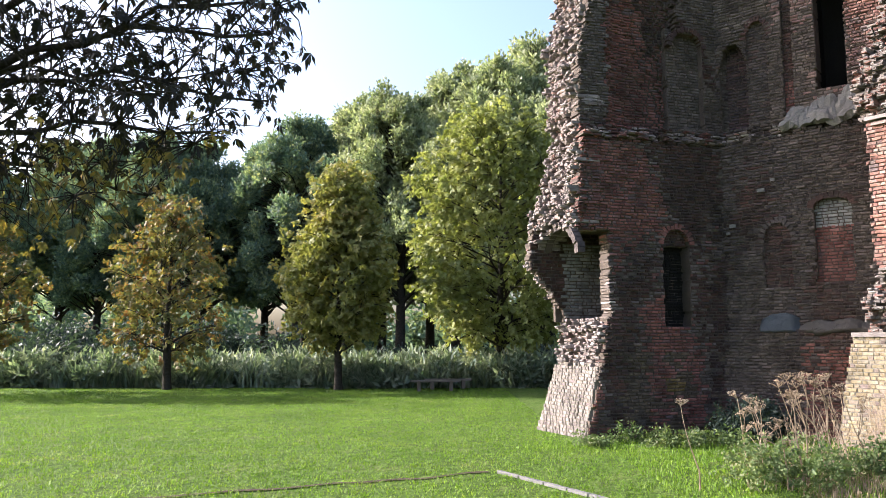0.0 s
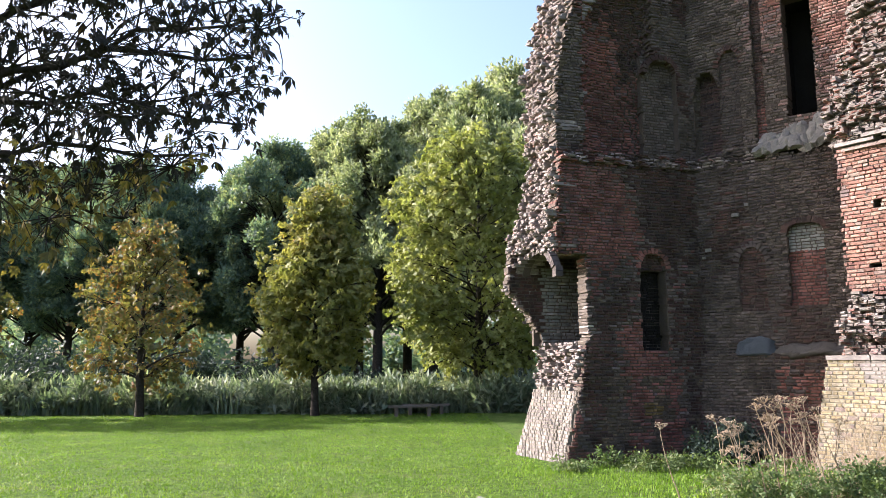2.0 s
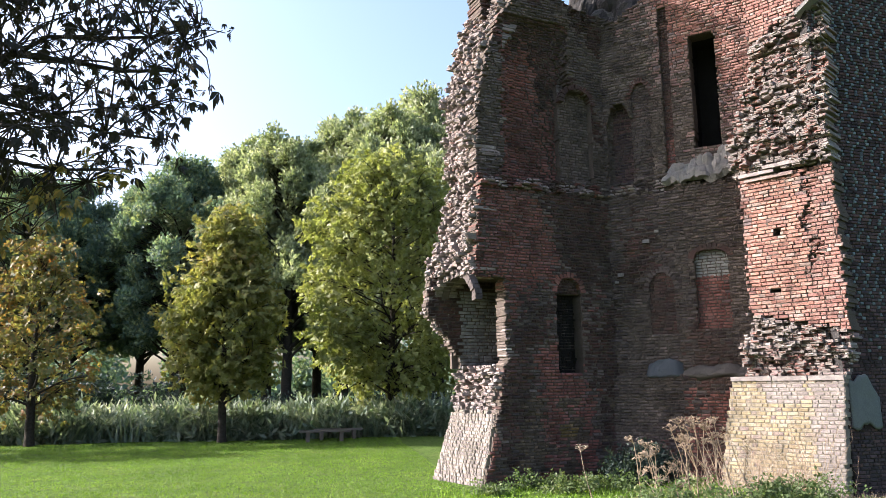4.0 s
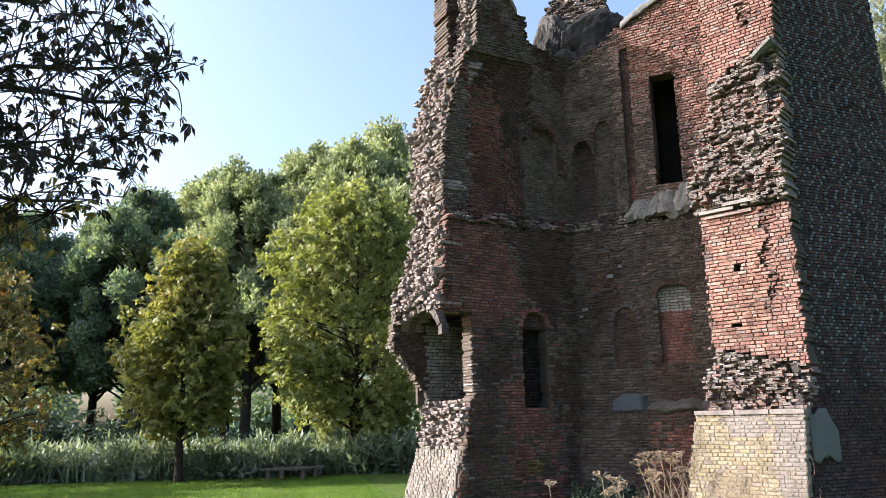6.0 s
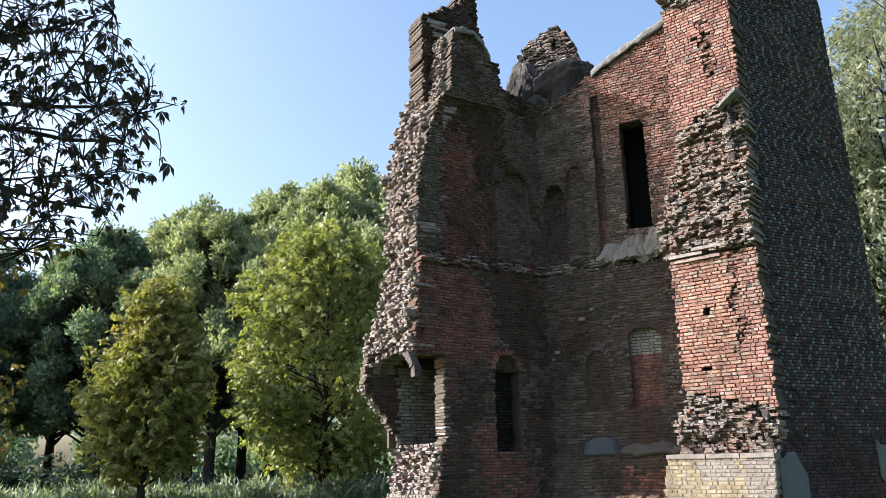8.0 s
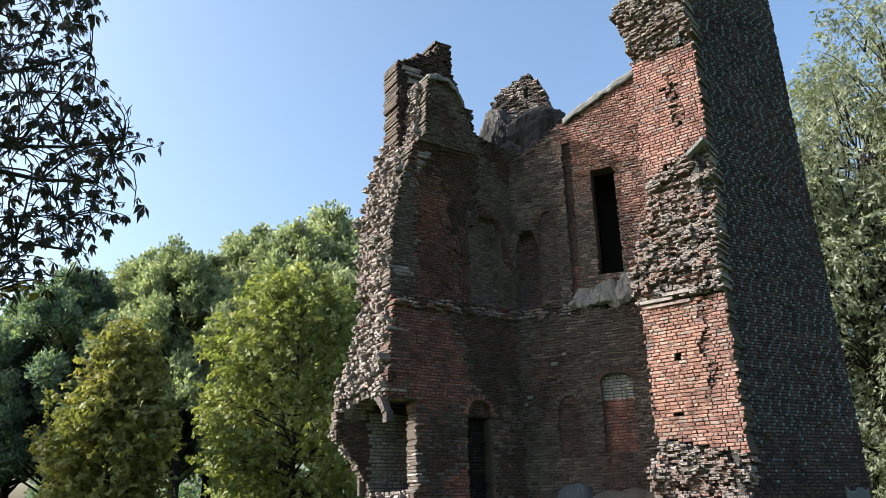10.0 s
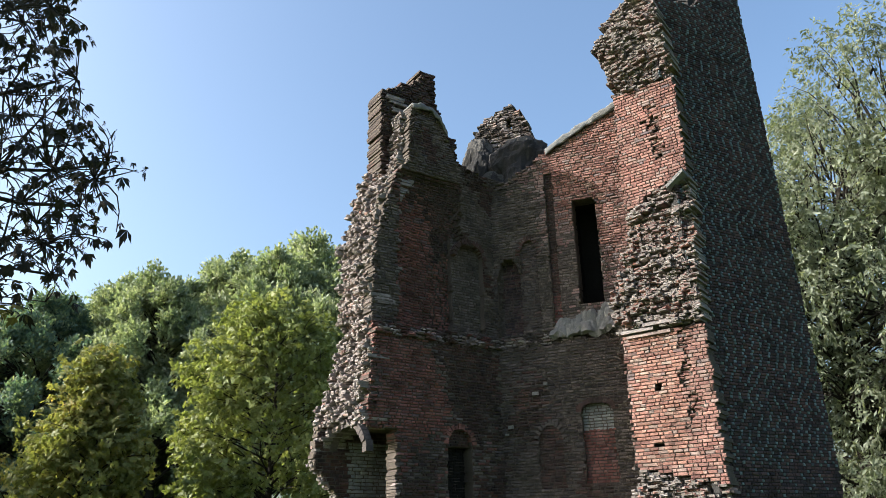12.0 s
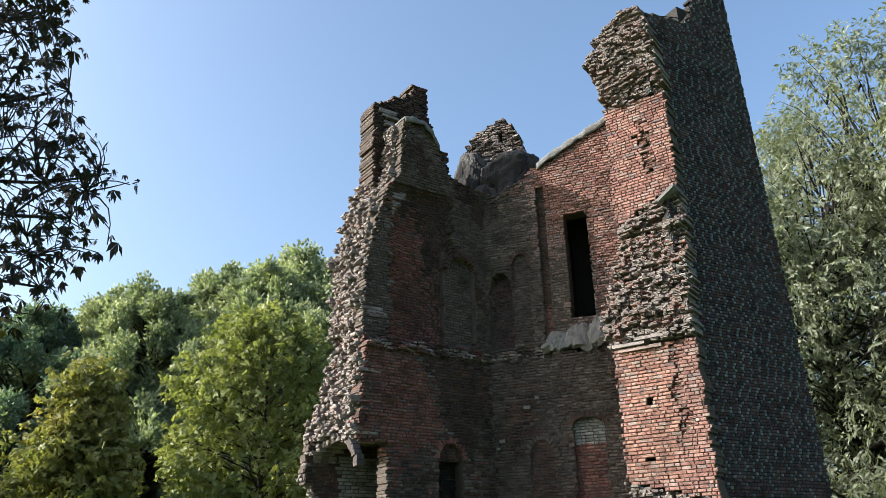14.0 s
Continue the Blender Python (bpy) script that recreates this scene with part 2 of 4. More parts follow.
# ---- mesh helpers ----
class Soup:
    """Gathers points and faces of one mesh, with a material number for each face."""

    def __init__(self):
        self.v, self.f, self.m = [], [], []

    def add(self, pts, faces, mat=0):
        k = len(self.v)
        self.v.extend(tuple(p) for p in pts)
        self.f.extend(tuple(k + i for i in q) for q in faces)
        self.m.extend([mat] * len(faces))

    def box(self, c, ex, ey, ez, mat=0):
        c, ex, ey, ez = Vector(c), Vector(ex), Vector(ey), Vector(ez)
        p = [c + a * ex + b * ey + d * ez for d in (-1, 1) for a, b in ((-1, -1), (1, -1), (1, 1), (-1, 1))]
        self.add(p, [(3, 2, 1, 0), (4, 5, 6, 7), (0, 1, 5, 4), (1, 2, 6, 5), (2, 3, 7, 6), (3, 0, 4, 7)], mat)

    def tube(self, pts, radii, sides=7, mat=0):
        pts = [Vector(p) for p in pts]
        rings, faces = [], []
        for i, p in enumerate(pts):
            d = (pts[min(i + 1, len(pts) - 1)] - pts[max(i - 1, 0)]).normalized()
            a = d.cross(Vector((0.3, 0.9, 0.2))).normalized()
            b = d.cross(a)
            rings += [p + radii[i] * (math.cos(2 * math.pi * k / sides) * a + math.sin(2 * math.pi * k / sides) * b) for k in range(sides)]
        for i in range(len(pts) - 1):
            for k in range(sides):
                j = (k + 1) % sides
                faces.append((i * sides + k, i * sides + j, (i + 1) * sides + j, (i + 1) * sides + k))
        faces.append(tuple(range(sides))[::-1])
        faces.append(tuple((len(pts) - 1) * sides + k for k in range(sides)))
        self.add(rings, faces, mat)

    def loft(self, levels, mat=0):
        """A solid through plan outlines of equal count, one for each height."""
        k, pts, faces = len(levels[0][1]), [], []
        for z, ring in levels:
            pts += [(x, y, z) for x, y in ring]
        for i in range(len(levels) - 1):
            for a in range(k):
                b = (a + 1) % k
                faces.append((i * k + a, i * k + b, (i + 1) * k + b, (i + 1) * k + a))
        faces.append(tuple(range(k))[::-1])
        faces.append(tuple((len(levels) - 1) * k + a for a in range(k)))
        self.add(pts, faces, mat)

    def mesh(self, name, mats, smooth=False):
        me = bpy.data.meshes.new(name)
        me.from_pydata(self.v, [], self.f)
        for m in mats:
            me.materials.append(m)
        if len(mats) > 1:
            me.polygons.foreach_set("material_index", self.m)
        if smooth:
            me.polygons.foreach_set("use_smooth", [True] * len(self.f))
        me.update()
        return me

    def ob(self, name, mats, parent=None, label="", smooth=False):
        o = new(name, self.mesh(name, mats if isinstance(mats, (list, tuple)) else [mats], smooth))
        if parent is not None:
            o.parent = parent
        if label:
            tagged(o, label)
        return o


def group_at(name, at=(0, 0, 0)):
    e = new(name)
    e.location = at
    e.empty_display_size = 0.2
    bpy.context.view_layer.update()
    return e


def under(parent, o):
    """Parts are built in world places: undo the place of the thing's base."""
    o.parent = parent
    o.matrix_parent_inverse = Matrix.Translation(-Vector(parent.location))
    return o


def noise3(x, y, z):
    return noise.noise(Vector((x, y, z)))


# ---- ground ----
def ground_height(x, y):
    """Nearly level lawn; a low bank rises beside the ruin."""
    z = 0.03 * noise3(x * 0.25, y * 0.25, 3.0)
    bank = max(0.0, min(1.0, (x - 3.2) / 2.2)) * max(0.0, min(1.0, (10.0 - y) / 3.0)) * max(0.0, min(1.0, (y + 4) / 6))
    return z + 0.35 * bank * bank * (3 - 2 * bank)


def make_ground():
    s = Soup()
    xs = [-900, -400, -150, -70] + [-40 + 1.0 * i for i in range(61)] + [32, 60, 150, 400, 900]
    ys = [-600, -200, -60, -20, -10] + [-5 + 0.8 * i for i in range(48)] + [38, 48, 70, 110, 200, 500, 1500]
    pts = [(x, y, ground_height(x, y) if abs(x) < 42 and -6 < y < 36 else 0.0) for y in ys for x in xs]
    w = len(xs)
    s.add(pts, [(j * w + i, j * w + i + 1, (j + 1) * w + i + 1, (j + 1) * w + i) for j in range(len(ys) - 1) for i in range(w - 1)])
    tagged(s.ob("ground", GROUND, smooth=True), "bright green mown lawn running out to flat meadow", "lawn", kind="structure")


make_ground()

# ---- the ruined tower ----
RUIN = group_at("castle_ruin", (6.0, 12.5, 0.0))
tagged(RUIN, "tall ruined brick castle tower with ragged broken wall ends", "castle ruin")
PA, PB, PC, PD, PE = Vector((2.35, 12.35, 0)), Vector((4.95, 13.1, 0)), Vector((6.72, 11.6, 0)), Vector((7.5, 10.5, 0)), Vector((10.37, 11.01, 0))


def axes(p, q):
    u = (q - p).normalized()
    return u, Vector((u.y, -u.x, 0))


U1, N1 = axes(PA, PB)
U2, N2 = axes(PB, PC)
U3, N3 = axes(PC, PD)
U4, N4 = axes(PD, PE)
UP = Vector((0, 0, 1))


def table(rows):
    """A function of one number that runs straight between the rows (x, value)."""
    def f(x):
        if x <= rows[0][0]:
            return rows[0][1]
        for (a, p), (b, q) in zip(rows, rows[1:]):
            if x <= b:
                return p + (q - p) * (x - a) / (b - a)
        return rows[-1][1]
    return f


class Wall:
    """Courses of single bricks on a plane: each has a mortar bed behind it, its own depth and worn edges."""

    def __init__(self, origin, u, n, seed, length=0.165, course=0.061, joint=0.013):
        self.o, self.u, self.n, self.r = origin, u, n, random.Random(seed)
        self.length, self.course, self.joint = length, course, joint
        self.bricks, self.mortar, self.single = Soup(), Soup(), []

    def brick(self, s0, s1, z0, z1, d, deep, rough, mat, bed=True, bed_mat=0, recess=0.018):
        if callable(bed_mat):
            bed_mat = bed_mat((s0 + s1) / 2, (z0 + z1) / 2)
            recess = 0.008 if bed_mat else recess
        r, j = self.r, self.joint / 2
        o, u, n = self.o, self.u, self.n
        if bed:
            c = o + u * (s0 + s1) / 2 + UP * (z0 + z1) / 2 + n * (d - recess - deep / 2)
            k = 0.002 if rough < 0.5 else -0.006
            self.mortar.box(c, u * max(0.01, (s1 - s0) / 2 + k), n * (deep / 2), UP * ((z1 - z0) / 2 + k * 0.7), bed_mat)
        a, b, lo, hi = s0 + j, s1 - j, z0 + j, z1 - j
        if b - a < 0.02:
            return
        w = 0.005 + 0.012 * rough
        tilt, turn = (r.random() - 0.5) * 0.08 * rough, (r.random() - 0.5) * 0.10 * rough
        spin = (r.random() - 0.5) * 0.42 * max(0.0, rough - 0.4)
        lift = (r.random() - 0.5) * 0.03 * max(0.0, rough - 0.4)
        ring = []
        for back, inset in ((-deep * (0.6 if rough < 0.5 else 0.95), 0.0), (-w, 0.0), (0.0, w)):
            for s, z in ((a + inset, lo + inset), (b - inset, lo + inset), (b - inset, hi - inset), (a + inset, hi - inset)):
                k = 0.005 + 0.02 * rough
                dz, ds = (z - (lo + hi) / 2), (s - (a + b) / 2)
                e = d + back + (0 if back < -w else (r.random() - 0.5) * k + tilt * dz / 0.04 + turn * ds / 0.12)
                ring.append(o + u * (s + (r.random() - 0.5) * k * 0.6) + UP * (z + lift + spin * ds + (r.random() - 0.5) * k * 0.5) + n * e)
        f = [(i, (i + 1) % 4, 4 + (i + 1) % 4, 4 + i) for i in range(4)] + [(4 + i, 4 + (i + 1) % 4, 8 + (i + 1) % 4, 8 + i) for i in range(4)] + [(8, 9, 10, 11)]
        self.bricks.add(ring, f, mat)

    def lay(self, z0, z1, left, right, depth, mat=lambda s, z, w: 0, rough=lambda s, z: 0.1, deep=0.30, holes=(), ragged=0.0, bed_mat=0, single=None, recess=0.018, gaps=0.0, chunk=1.0):
        """Courses of stretchers and headers in turn, cut round the openings; gaps: share of bricks fallen out."""
        z, row, r = z0, 0, self.r
        while z < z1 - 0.01:
            h = self.course * (0.95 + 0.10 * r.random())
            zc = z + h / 2
            a, b = left(zc), right(zc)
            rag = ragged(zc) if callable(ragged) else ragged
            a -= rag * (r.random() - 0.4)
            b += rag * (r.random() - 0.4)
            spans = [sp for sp in (f(zc) for f in holes) if sp]
            s, k = a - 1.5 * self.length * r.random(), row
            while s < b:
                head = k % 2 == 1
                e = s + self.length * chunk * (0.5 if head else 1.0) * (0.92 + 0.16 * r.random())
                pieces = [(max(s, a), min(e, b))]
                for lo, hi in spans:
                    cut = []
                    for p, q in pieces:
                        if q <= lo or p >= hi:
                            cut.append((p, q))
                        else:
                            cut += [(p, lo), (hi, q)]
                    pieces = cut
                for p, q in pieces:
                    mid = (p + q) / 2
                    if q - p < 0.035:
                        continue
                    g = depth(mid, zc)
                    if g is None:
                        continue
                    w = rough(mid, zc)
                    if w > 0.5 and r.random() < gaps:
                        g -= 0.05 + 0.07 * r.random()
                    keep = len(self.bricks.v), len(self.bricks.f)
                    self.brick(p, q, z, z + h, g + (r.random() - 0.5) * (0.004 + 0.06 * w), deep, w, mat(mid, zc, head), True, bed_mat, recess)
                    if single and len(self.single) < 300 and single(mid, zc):
                        self.single.append((p, q, z, z + h, g))
                        del self.bricks.v[keep[0]:], self.bricks.f[keep[1]:], self.bricks.m[keep[1]:]
                s, k = e, k + 1
            z += h
            row += 1

    def place(self, s, z, d=0.0):
        return self.o + self.u * s + UP * z + self.n * d


def rubble_depth(seed, amount, size=0.35):
    def f(s, z):
        v = z / size * 1.7
        return amount * (noise3(s / size * 0.8 + seed, v + 0.8 * s, seed * 1.7) + 0.75 * noise3(s / size * 2.2, v * 2.3 + seed, 2.2) + 0.4 * noise3(s / size * 5, v * 4 + seed, 4.1))
    return f


def arch_hole(s0, s1, z0, z1, rise):
    """An opening with a round head above z1: its span at a height, or None."""
    c, h = (s0 + s1) / 2, (s1 - s0) / 2

    def f(z):
        if z < z0 or z > z1 + rise:
            return None
        k = 1.0 if z <= z1 else math.sqrt(max(0.0, 1 - ((z - z1) / rise) ** 2))
        return c - h * k, c + h * k
    return f


def box_hole(s0, s1, z0, z1):
    return lambda z: (s0, s1) if z0 < z < z1 else None


def close_wall(w, name, mats, mortar, label, beds=None):
    core = w.mortar.ob(name, mortar, label=label)
    under(RUIN, core)
    b = w.bricks.ob("brickwork", mats)
    b.parent = core
    b.matrix_parent_inverse = Matrix.Identity(4)
    tagged(b, kind="stuff")
    return core


# left wall: its broken end looks towards the sun, its inner face lies in shade
END1 = table([(-0.2, -0.08), (1.25, 0.25), (1.9, 0.36), (2.2, 0.2), (3.0, -0.1), (3.57, -0.16), (4.06, -0.12), (5.04, -0.03), (6.5, 0.02), (7.29, 0.16), (8.28, 0.48), (8.62, 0.72), (9.9, 0.8), (12, 0.8)])
OUT1 = table([(-0.25, -0.31), (1.0, 0.03), (2.0, 0.16), (2.5, -0.12), (2.9, -0.5), (3.45, -0.45), (3.8, -0.36), (4.45, -0.1), (5.1, 0.06), (6.0, 0.0), (6.9, -0.05), (7.5, 0.08), (7.8, 0.11), (8.5, 0.41), (9.0, 0.64), (9.3, 0.72), (10.6, 0.62)])
TOP1 = table([(0.8, 9.86), (1.3, 9.92), (1.66, 9.5), (2.0, 8.85), (2.7, 8.72)])
THICK1 = 1.4
door = arch_hole(1.48, 1.99, 1.79, 3.2, 0.27)
blind_corner = arch_hole(1.9, 2.52, 5.35, 6.85, 0.28)
cavity_side = box_hole(-1.0, 0.42, 1.98, 3.42)


def apse(s, z):
    """Depth of the vaulted hollow in the upper storey, 0 on its rim to 1."""
    a, b = (s - 1.3) / 0.74, (z - 5.0) / 3.4
    return math.sqrt(max(0.0, 1 - a * a)) * math.sqrt(max(0.0, 1 - abs(b) ** 3)) if z > 5.3 else 0.0


def inner_left(s, z):
    if z > TOP1(s):
        return None
    d = 0.0 if z < 5.1 + 0.10 * noise3(s * 2.5, 0, 3.0) else -0.16
    if 5.0 < z < 5.3:
        d += 0.10 * (0.5 + noise3(s * 4, z * 6, 1.0))
    if z > 8.3:
        d += 0.06 * min(1.0, (z - 8.3) / 0.3)
    return d - 0.42 * apse(s, z) + 0.02 * noise3(s * 2, z * 2, 5.0)


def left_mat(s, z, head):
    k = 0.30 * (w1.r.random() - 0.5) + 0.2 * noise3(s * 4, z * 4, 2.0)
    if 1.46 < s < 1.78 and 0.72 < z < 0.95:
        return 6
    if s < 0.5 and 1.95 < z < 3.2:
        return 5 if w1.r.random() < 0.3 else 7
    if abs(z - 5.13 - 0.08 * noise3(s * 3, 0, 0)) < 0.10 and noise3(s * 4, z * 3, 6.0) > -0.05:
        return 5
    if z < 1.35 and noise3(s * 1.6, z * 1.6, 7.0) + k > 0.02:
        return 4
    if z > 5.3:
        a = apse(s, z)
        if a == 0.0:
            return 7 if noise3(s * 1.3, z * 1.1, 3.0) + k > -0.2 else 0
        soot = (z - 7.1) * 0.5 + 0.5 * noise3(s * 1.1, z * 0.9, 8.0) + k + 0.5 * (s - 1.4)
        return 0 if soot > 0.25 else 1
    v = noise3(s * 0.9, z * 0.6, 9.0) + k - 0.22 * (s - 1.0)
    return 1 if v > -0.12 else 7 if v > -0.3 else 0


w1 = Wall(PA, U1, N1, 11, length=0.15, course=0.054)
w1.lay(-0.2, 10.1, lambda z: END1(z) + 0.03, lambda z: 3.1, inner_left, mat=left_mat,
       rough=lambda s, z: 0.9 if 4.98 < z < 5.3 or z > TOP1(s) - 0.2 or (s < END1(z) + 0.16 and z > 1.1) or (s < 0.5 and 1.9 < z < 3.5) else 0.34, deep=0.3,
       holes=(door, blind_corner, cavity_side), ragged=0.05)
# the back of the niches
# door niche back in near-black, its shade painted in
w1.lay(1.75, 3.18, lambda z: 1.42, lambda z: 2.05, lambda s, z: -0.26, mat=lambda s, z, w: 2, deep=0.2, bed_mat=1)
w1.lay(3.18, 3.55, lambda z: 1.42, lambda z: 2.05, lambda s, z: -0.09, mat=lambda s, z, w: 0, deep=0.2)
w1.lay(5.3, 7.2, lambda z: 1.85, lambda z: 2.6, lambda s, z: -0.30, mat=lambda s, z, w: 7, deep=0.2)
left_wall = close_wall(w1, "left_wall", [SOOTY_SHADE, RED_SHADE, VOID, GREY_BRICK, PLASTERED, RUBBLE, OCHRE, BUFF], [MORTAR, VOID], "shaded sooty red brick wall with an arched niche")

e1 = Wall(PA, -N1, -U1, 12, length=0.16, course=0.058)
rub = rubble_depth(3.0, 0.13, 0.4)
cavity = arch_hole(-0.1, 1.22, 1.98, 3.05, 0.42)


def end_left(s, z):
    f = s / THICK1
    u = END1(z) * (1 - f) + OUT1(z) * f
    top = TOP1(0.7) - 0.6 * max(0.0, 0.3 - s) if s < 0.75 else 10.45
    if z > top + 0.06 * noise3(s * 5, 0, 0):
        return None
    k = 0.10 if z < 1.15 else 1.0
    return -u + k * rub(s, z)


e1.lay(-0.2, 11.0, lambda z: 0.07 if z < 5.1 else 0.22 if z < 7 else 0.30, lambda z: THICK1 + (0.04 if z > 1.2 else 0.12 * (1.2 - z)), end_left,
       mat=lambda s, z, w: 1 if z < 1.2 + 0.1 * noise3(s * 3, 0, 0) else 0, rough=lambda s, z: 0.02 if z < 1.15 else 1.0,
       deep=0.42, holes=(cavity,), ragged=lambda z: 0.12 if z > 1.25 else 0.02, gaps=0.35, chunk=0.85, bed_mat=lambda s, z: 1 if z < 1.18 else 0)
e1.lay(1.9, 3.6, lambda z: 0.1, lambda z: 1.3, lambda s, z: -0.95 + 0.02 * noise3(s * 3, z * 3, 0), mat=lambda s, z, w: 2, deep=0.2)
e1.lay(-0.3, -0.2, lambda z: 0.0, lambda z: 1.4, lambda s, z: 0.1)
left_end = close_wall(e1, "broken_wall_end", [RUBBLE, PALE, GREY_BRICK], [RUBBLE_BED, LIMEWASH], "sunlit ragged end of a broken thick brick wall")

# far cheek of the hollow; dark bricks paint the shade at its edge and top
c1 = Wall(PA - N1 * 1.2, U1, N1, 18)
c1.lay(1.9, 3.62, lambda z: OUT1(z) + 0.03, lambda z: 1.1, lambda s, z: 0.02 * noise3(s * 3, z * 3, 2.0), mat=lambda s, z, w: 1 if s < 0.16 + 0.08 * noise3(z * 3, 0, 0) or z > 3.3 else 0, rough=lambda s, z: 0.4, deep=0.2, ragged=0.08)
close_wall(c1, "hollow_cheek", [CHEEK, SOOTY_SHADE], [MORTAR], "grey brick cheek of the hollow in the wall end")

s = Soup()


def plan1(z, u_in, u_out, back=0.0):
    a, b = PA + U1 * u_in - N1 * back, PB - N1 * back
    c, d = PB + U1 * 0.6 - N1 * (THICK1 + 0.02), PA + U1 * u_out - N1 * THICK1
    return z, [(p.x, p.y) for p in (a, b, c, d)]


s.loft([plan1(z, END1(z) + 0.32, OUT1(z) + 0.32, 0.28) for z in (-0.2, 0.6, 1.2, 1.95)])
s.loft([plan1(z, 1.1, 1.1, 0.28) for z in (1.95, 3.5)])
s.loft([plan1(z, END1(z) + 0.32, OUT1(z) + 0.32, 0.32) for z in (3.5, 4.0, 4.6, 5.2)])
s.loft([plan1(z, END1(z) + 0.32, OUT1(z) + 0.32, 0.86) for z in (5.2, 6.0, 7.0, 8.06, 8.55)])
# outer skin strip that shuts the cavity to the far side
for z0, z1 in ((1.9, 3.6),):
    p = PA + U1 * 0.55 - N1 * 1.36
    s.box(p + UP * (z0 + z1) / 2, U1 * 0.5, N1 * 0.04, UP * (z1 - z0) / 2)
    p = PA + U1 * 0.88 - N1 * 0.14
    s.box(p + UP * (z0 + z1) / 2, U1 * 0.22, N1 * 0.07, UP * (z1 - z0) / 2)
core1 = s.ob("wall_core", [MORTAR])
under(RUIN, core1)

# outer parapet and chimney stump on the left wall
p1 = Wall(PA - N1 * 0.78, U1, N1, 13)
ptop = table([(0.4, 10.25), (0.5, 10.45), (1.26, 10.95), (1.46, 11.08), (1.5, 11.32), (1.87, 11.34), (1.89, 10.9), (1.93, 10.6), (2.02, 10.1)])
p1.lay(8.6, 11.6, lambda z: 0.52, lambda z: 1.9 if z > 10.7 else 2.02 if z > 9.9 else 2.4, lambda s, z: None if z > ptop(s) else 0.02 * noise3(s * 3, z * 3, 1), mat=lambda s, z, w: 0, rough=lambda s, z: 0.7, deep=0.55, ragged=0.06)
close_wall(p1, "parapet", [SOOTY_SHADE], [MORTAR], "broken parapet with a chimney stump against the sky")

# back wall: meets the left wall in a hollow corner
TOP2 = table([(-0.1, 8.58), (0.3, 8.62), (0.57, 8.74), (1.13, 9.12), (1.8, 9.45), (2.7, 9.88), (2.9, 9.96)])
slot = arch_hole(1.6, 2.05, 5.75, 7.82, 0.10)
blind = arch_hole(0.66, 1.10, 2.45, 3.2, 0.34)
frame_niche = arch_hole(1.47, 2.02, 2.48, 3.74, 0.13)
blind_up = arch_hole(0.47, 0.82, 5.35, 6.9, 0.30)
alcove = arch_hole(-0.02, 0.45, 5.3, 6.35, 0.55)
groove = box_hole(1.07, 1.23, 5.35, 8.6)


def inner_back(s, z):
    if z > TOP2(s):
        return None
    d = 0.0 if z < 5.1 + 0.25 * noise3(s * 1.5, 0, 0) else -0.16
    if z < 1.75:
        d += 0.09
    return d + 0.025 * noise3(s * 2, z * 2, 8.0)


w2 = Wall(PB, U2, N2, 14, length=0.15, course=0.054)


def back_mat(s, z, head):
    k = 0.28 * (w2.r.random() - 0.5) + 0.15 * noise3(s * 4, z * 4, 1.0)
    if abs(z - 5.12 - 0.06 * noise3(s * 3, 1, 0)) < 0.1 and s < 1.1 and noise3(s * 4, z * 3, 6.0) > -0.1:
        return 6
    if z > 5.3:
        # Paints the sunlit upper right in brighter brick, the shaded rest in darker buff
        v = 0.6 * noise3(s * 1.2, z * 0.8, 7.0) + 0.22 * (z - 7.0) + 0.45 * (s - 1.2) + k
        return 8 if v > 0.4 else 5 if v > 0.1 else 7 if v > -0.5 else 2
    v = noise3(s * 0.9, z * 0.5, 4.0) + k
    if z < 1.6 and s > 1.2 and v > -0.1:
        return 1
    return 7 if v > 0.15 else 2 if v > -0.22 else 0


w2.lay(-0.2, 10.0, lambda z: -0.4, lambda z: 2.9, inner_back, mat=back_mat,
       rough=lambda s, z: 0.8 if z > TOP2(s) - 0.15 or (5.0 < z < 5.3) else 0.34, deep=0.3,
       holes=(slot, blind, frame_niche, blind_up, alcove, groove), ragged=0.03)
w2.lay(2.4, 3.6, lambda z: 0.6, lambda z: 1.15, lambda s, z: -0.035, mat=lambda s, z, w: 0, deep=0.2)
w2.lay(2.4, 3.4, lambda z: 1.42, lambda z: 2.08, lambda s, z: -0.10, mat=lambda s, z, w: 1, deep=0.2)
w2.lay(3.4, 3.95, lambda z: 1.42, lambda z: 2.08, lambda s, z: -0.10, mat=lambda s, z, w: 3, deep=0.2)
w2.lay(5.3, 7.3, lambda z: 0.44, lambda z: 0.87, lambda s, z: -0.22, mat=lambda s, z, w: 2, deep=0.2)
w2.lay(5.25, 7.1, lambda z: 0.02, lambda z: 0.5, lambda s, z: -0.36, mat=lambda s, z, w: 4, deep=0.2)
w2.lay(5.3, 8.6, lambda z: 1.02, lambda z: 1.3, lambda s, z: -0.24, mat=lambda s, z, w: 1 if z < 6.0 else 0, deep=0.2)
back_wall = close_wall(w2, "back_wall", [SOOTY_SHADE, RED_SHADE, GREY_BRICK, CHEEK, DARK, WEATHERED, RUBBLE, BUFF, RED], [MORTAR, VOID], "shaded brick wall with blocked niches and a slot window")


def plan2(z, back):
    pts = [PB - N2 * back - U2 * 0.4, PC - N2 * back, PC - N2 * back + U2 * 0.9, Vector((10.0, 13.6, 0)), Vector((8.4, 15.0, 0)), PB - N2 * 1.5 - U2 * 0.4]
    return z, [(p.x, p.y) for p in pts]


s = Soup()
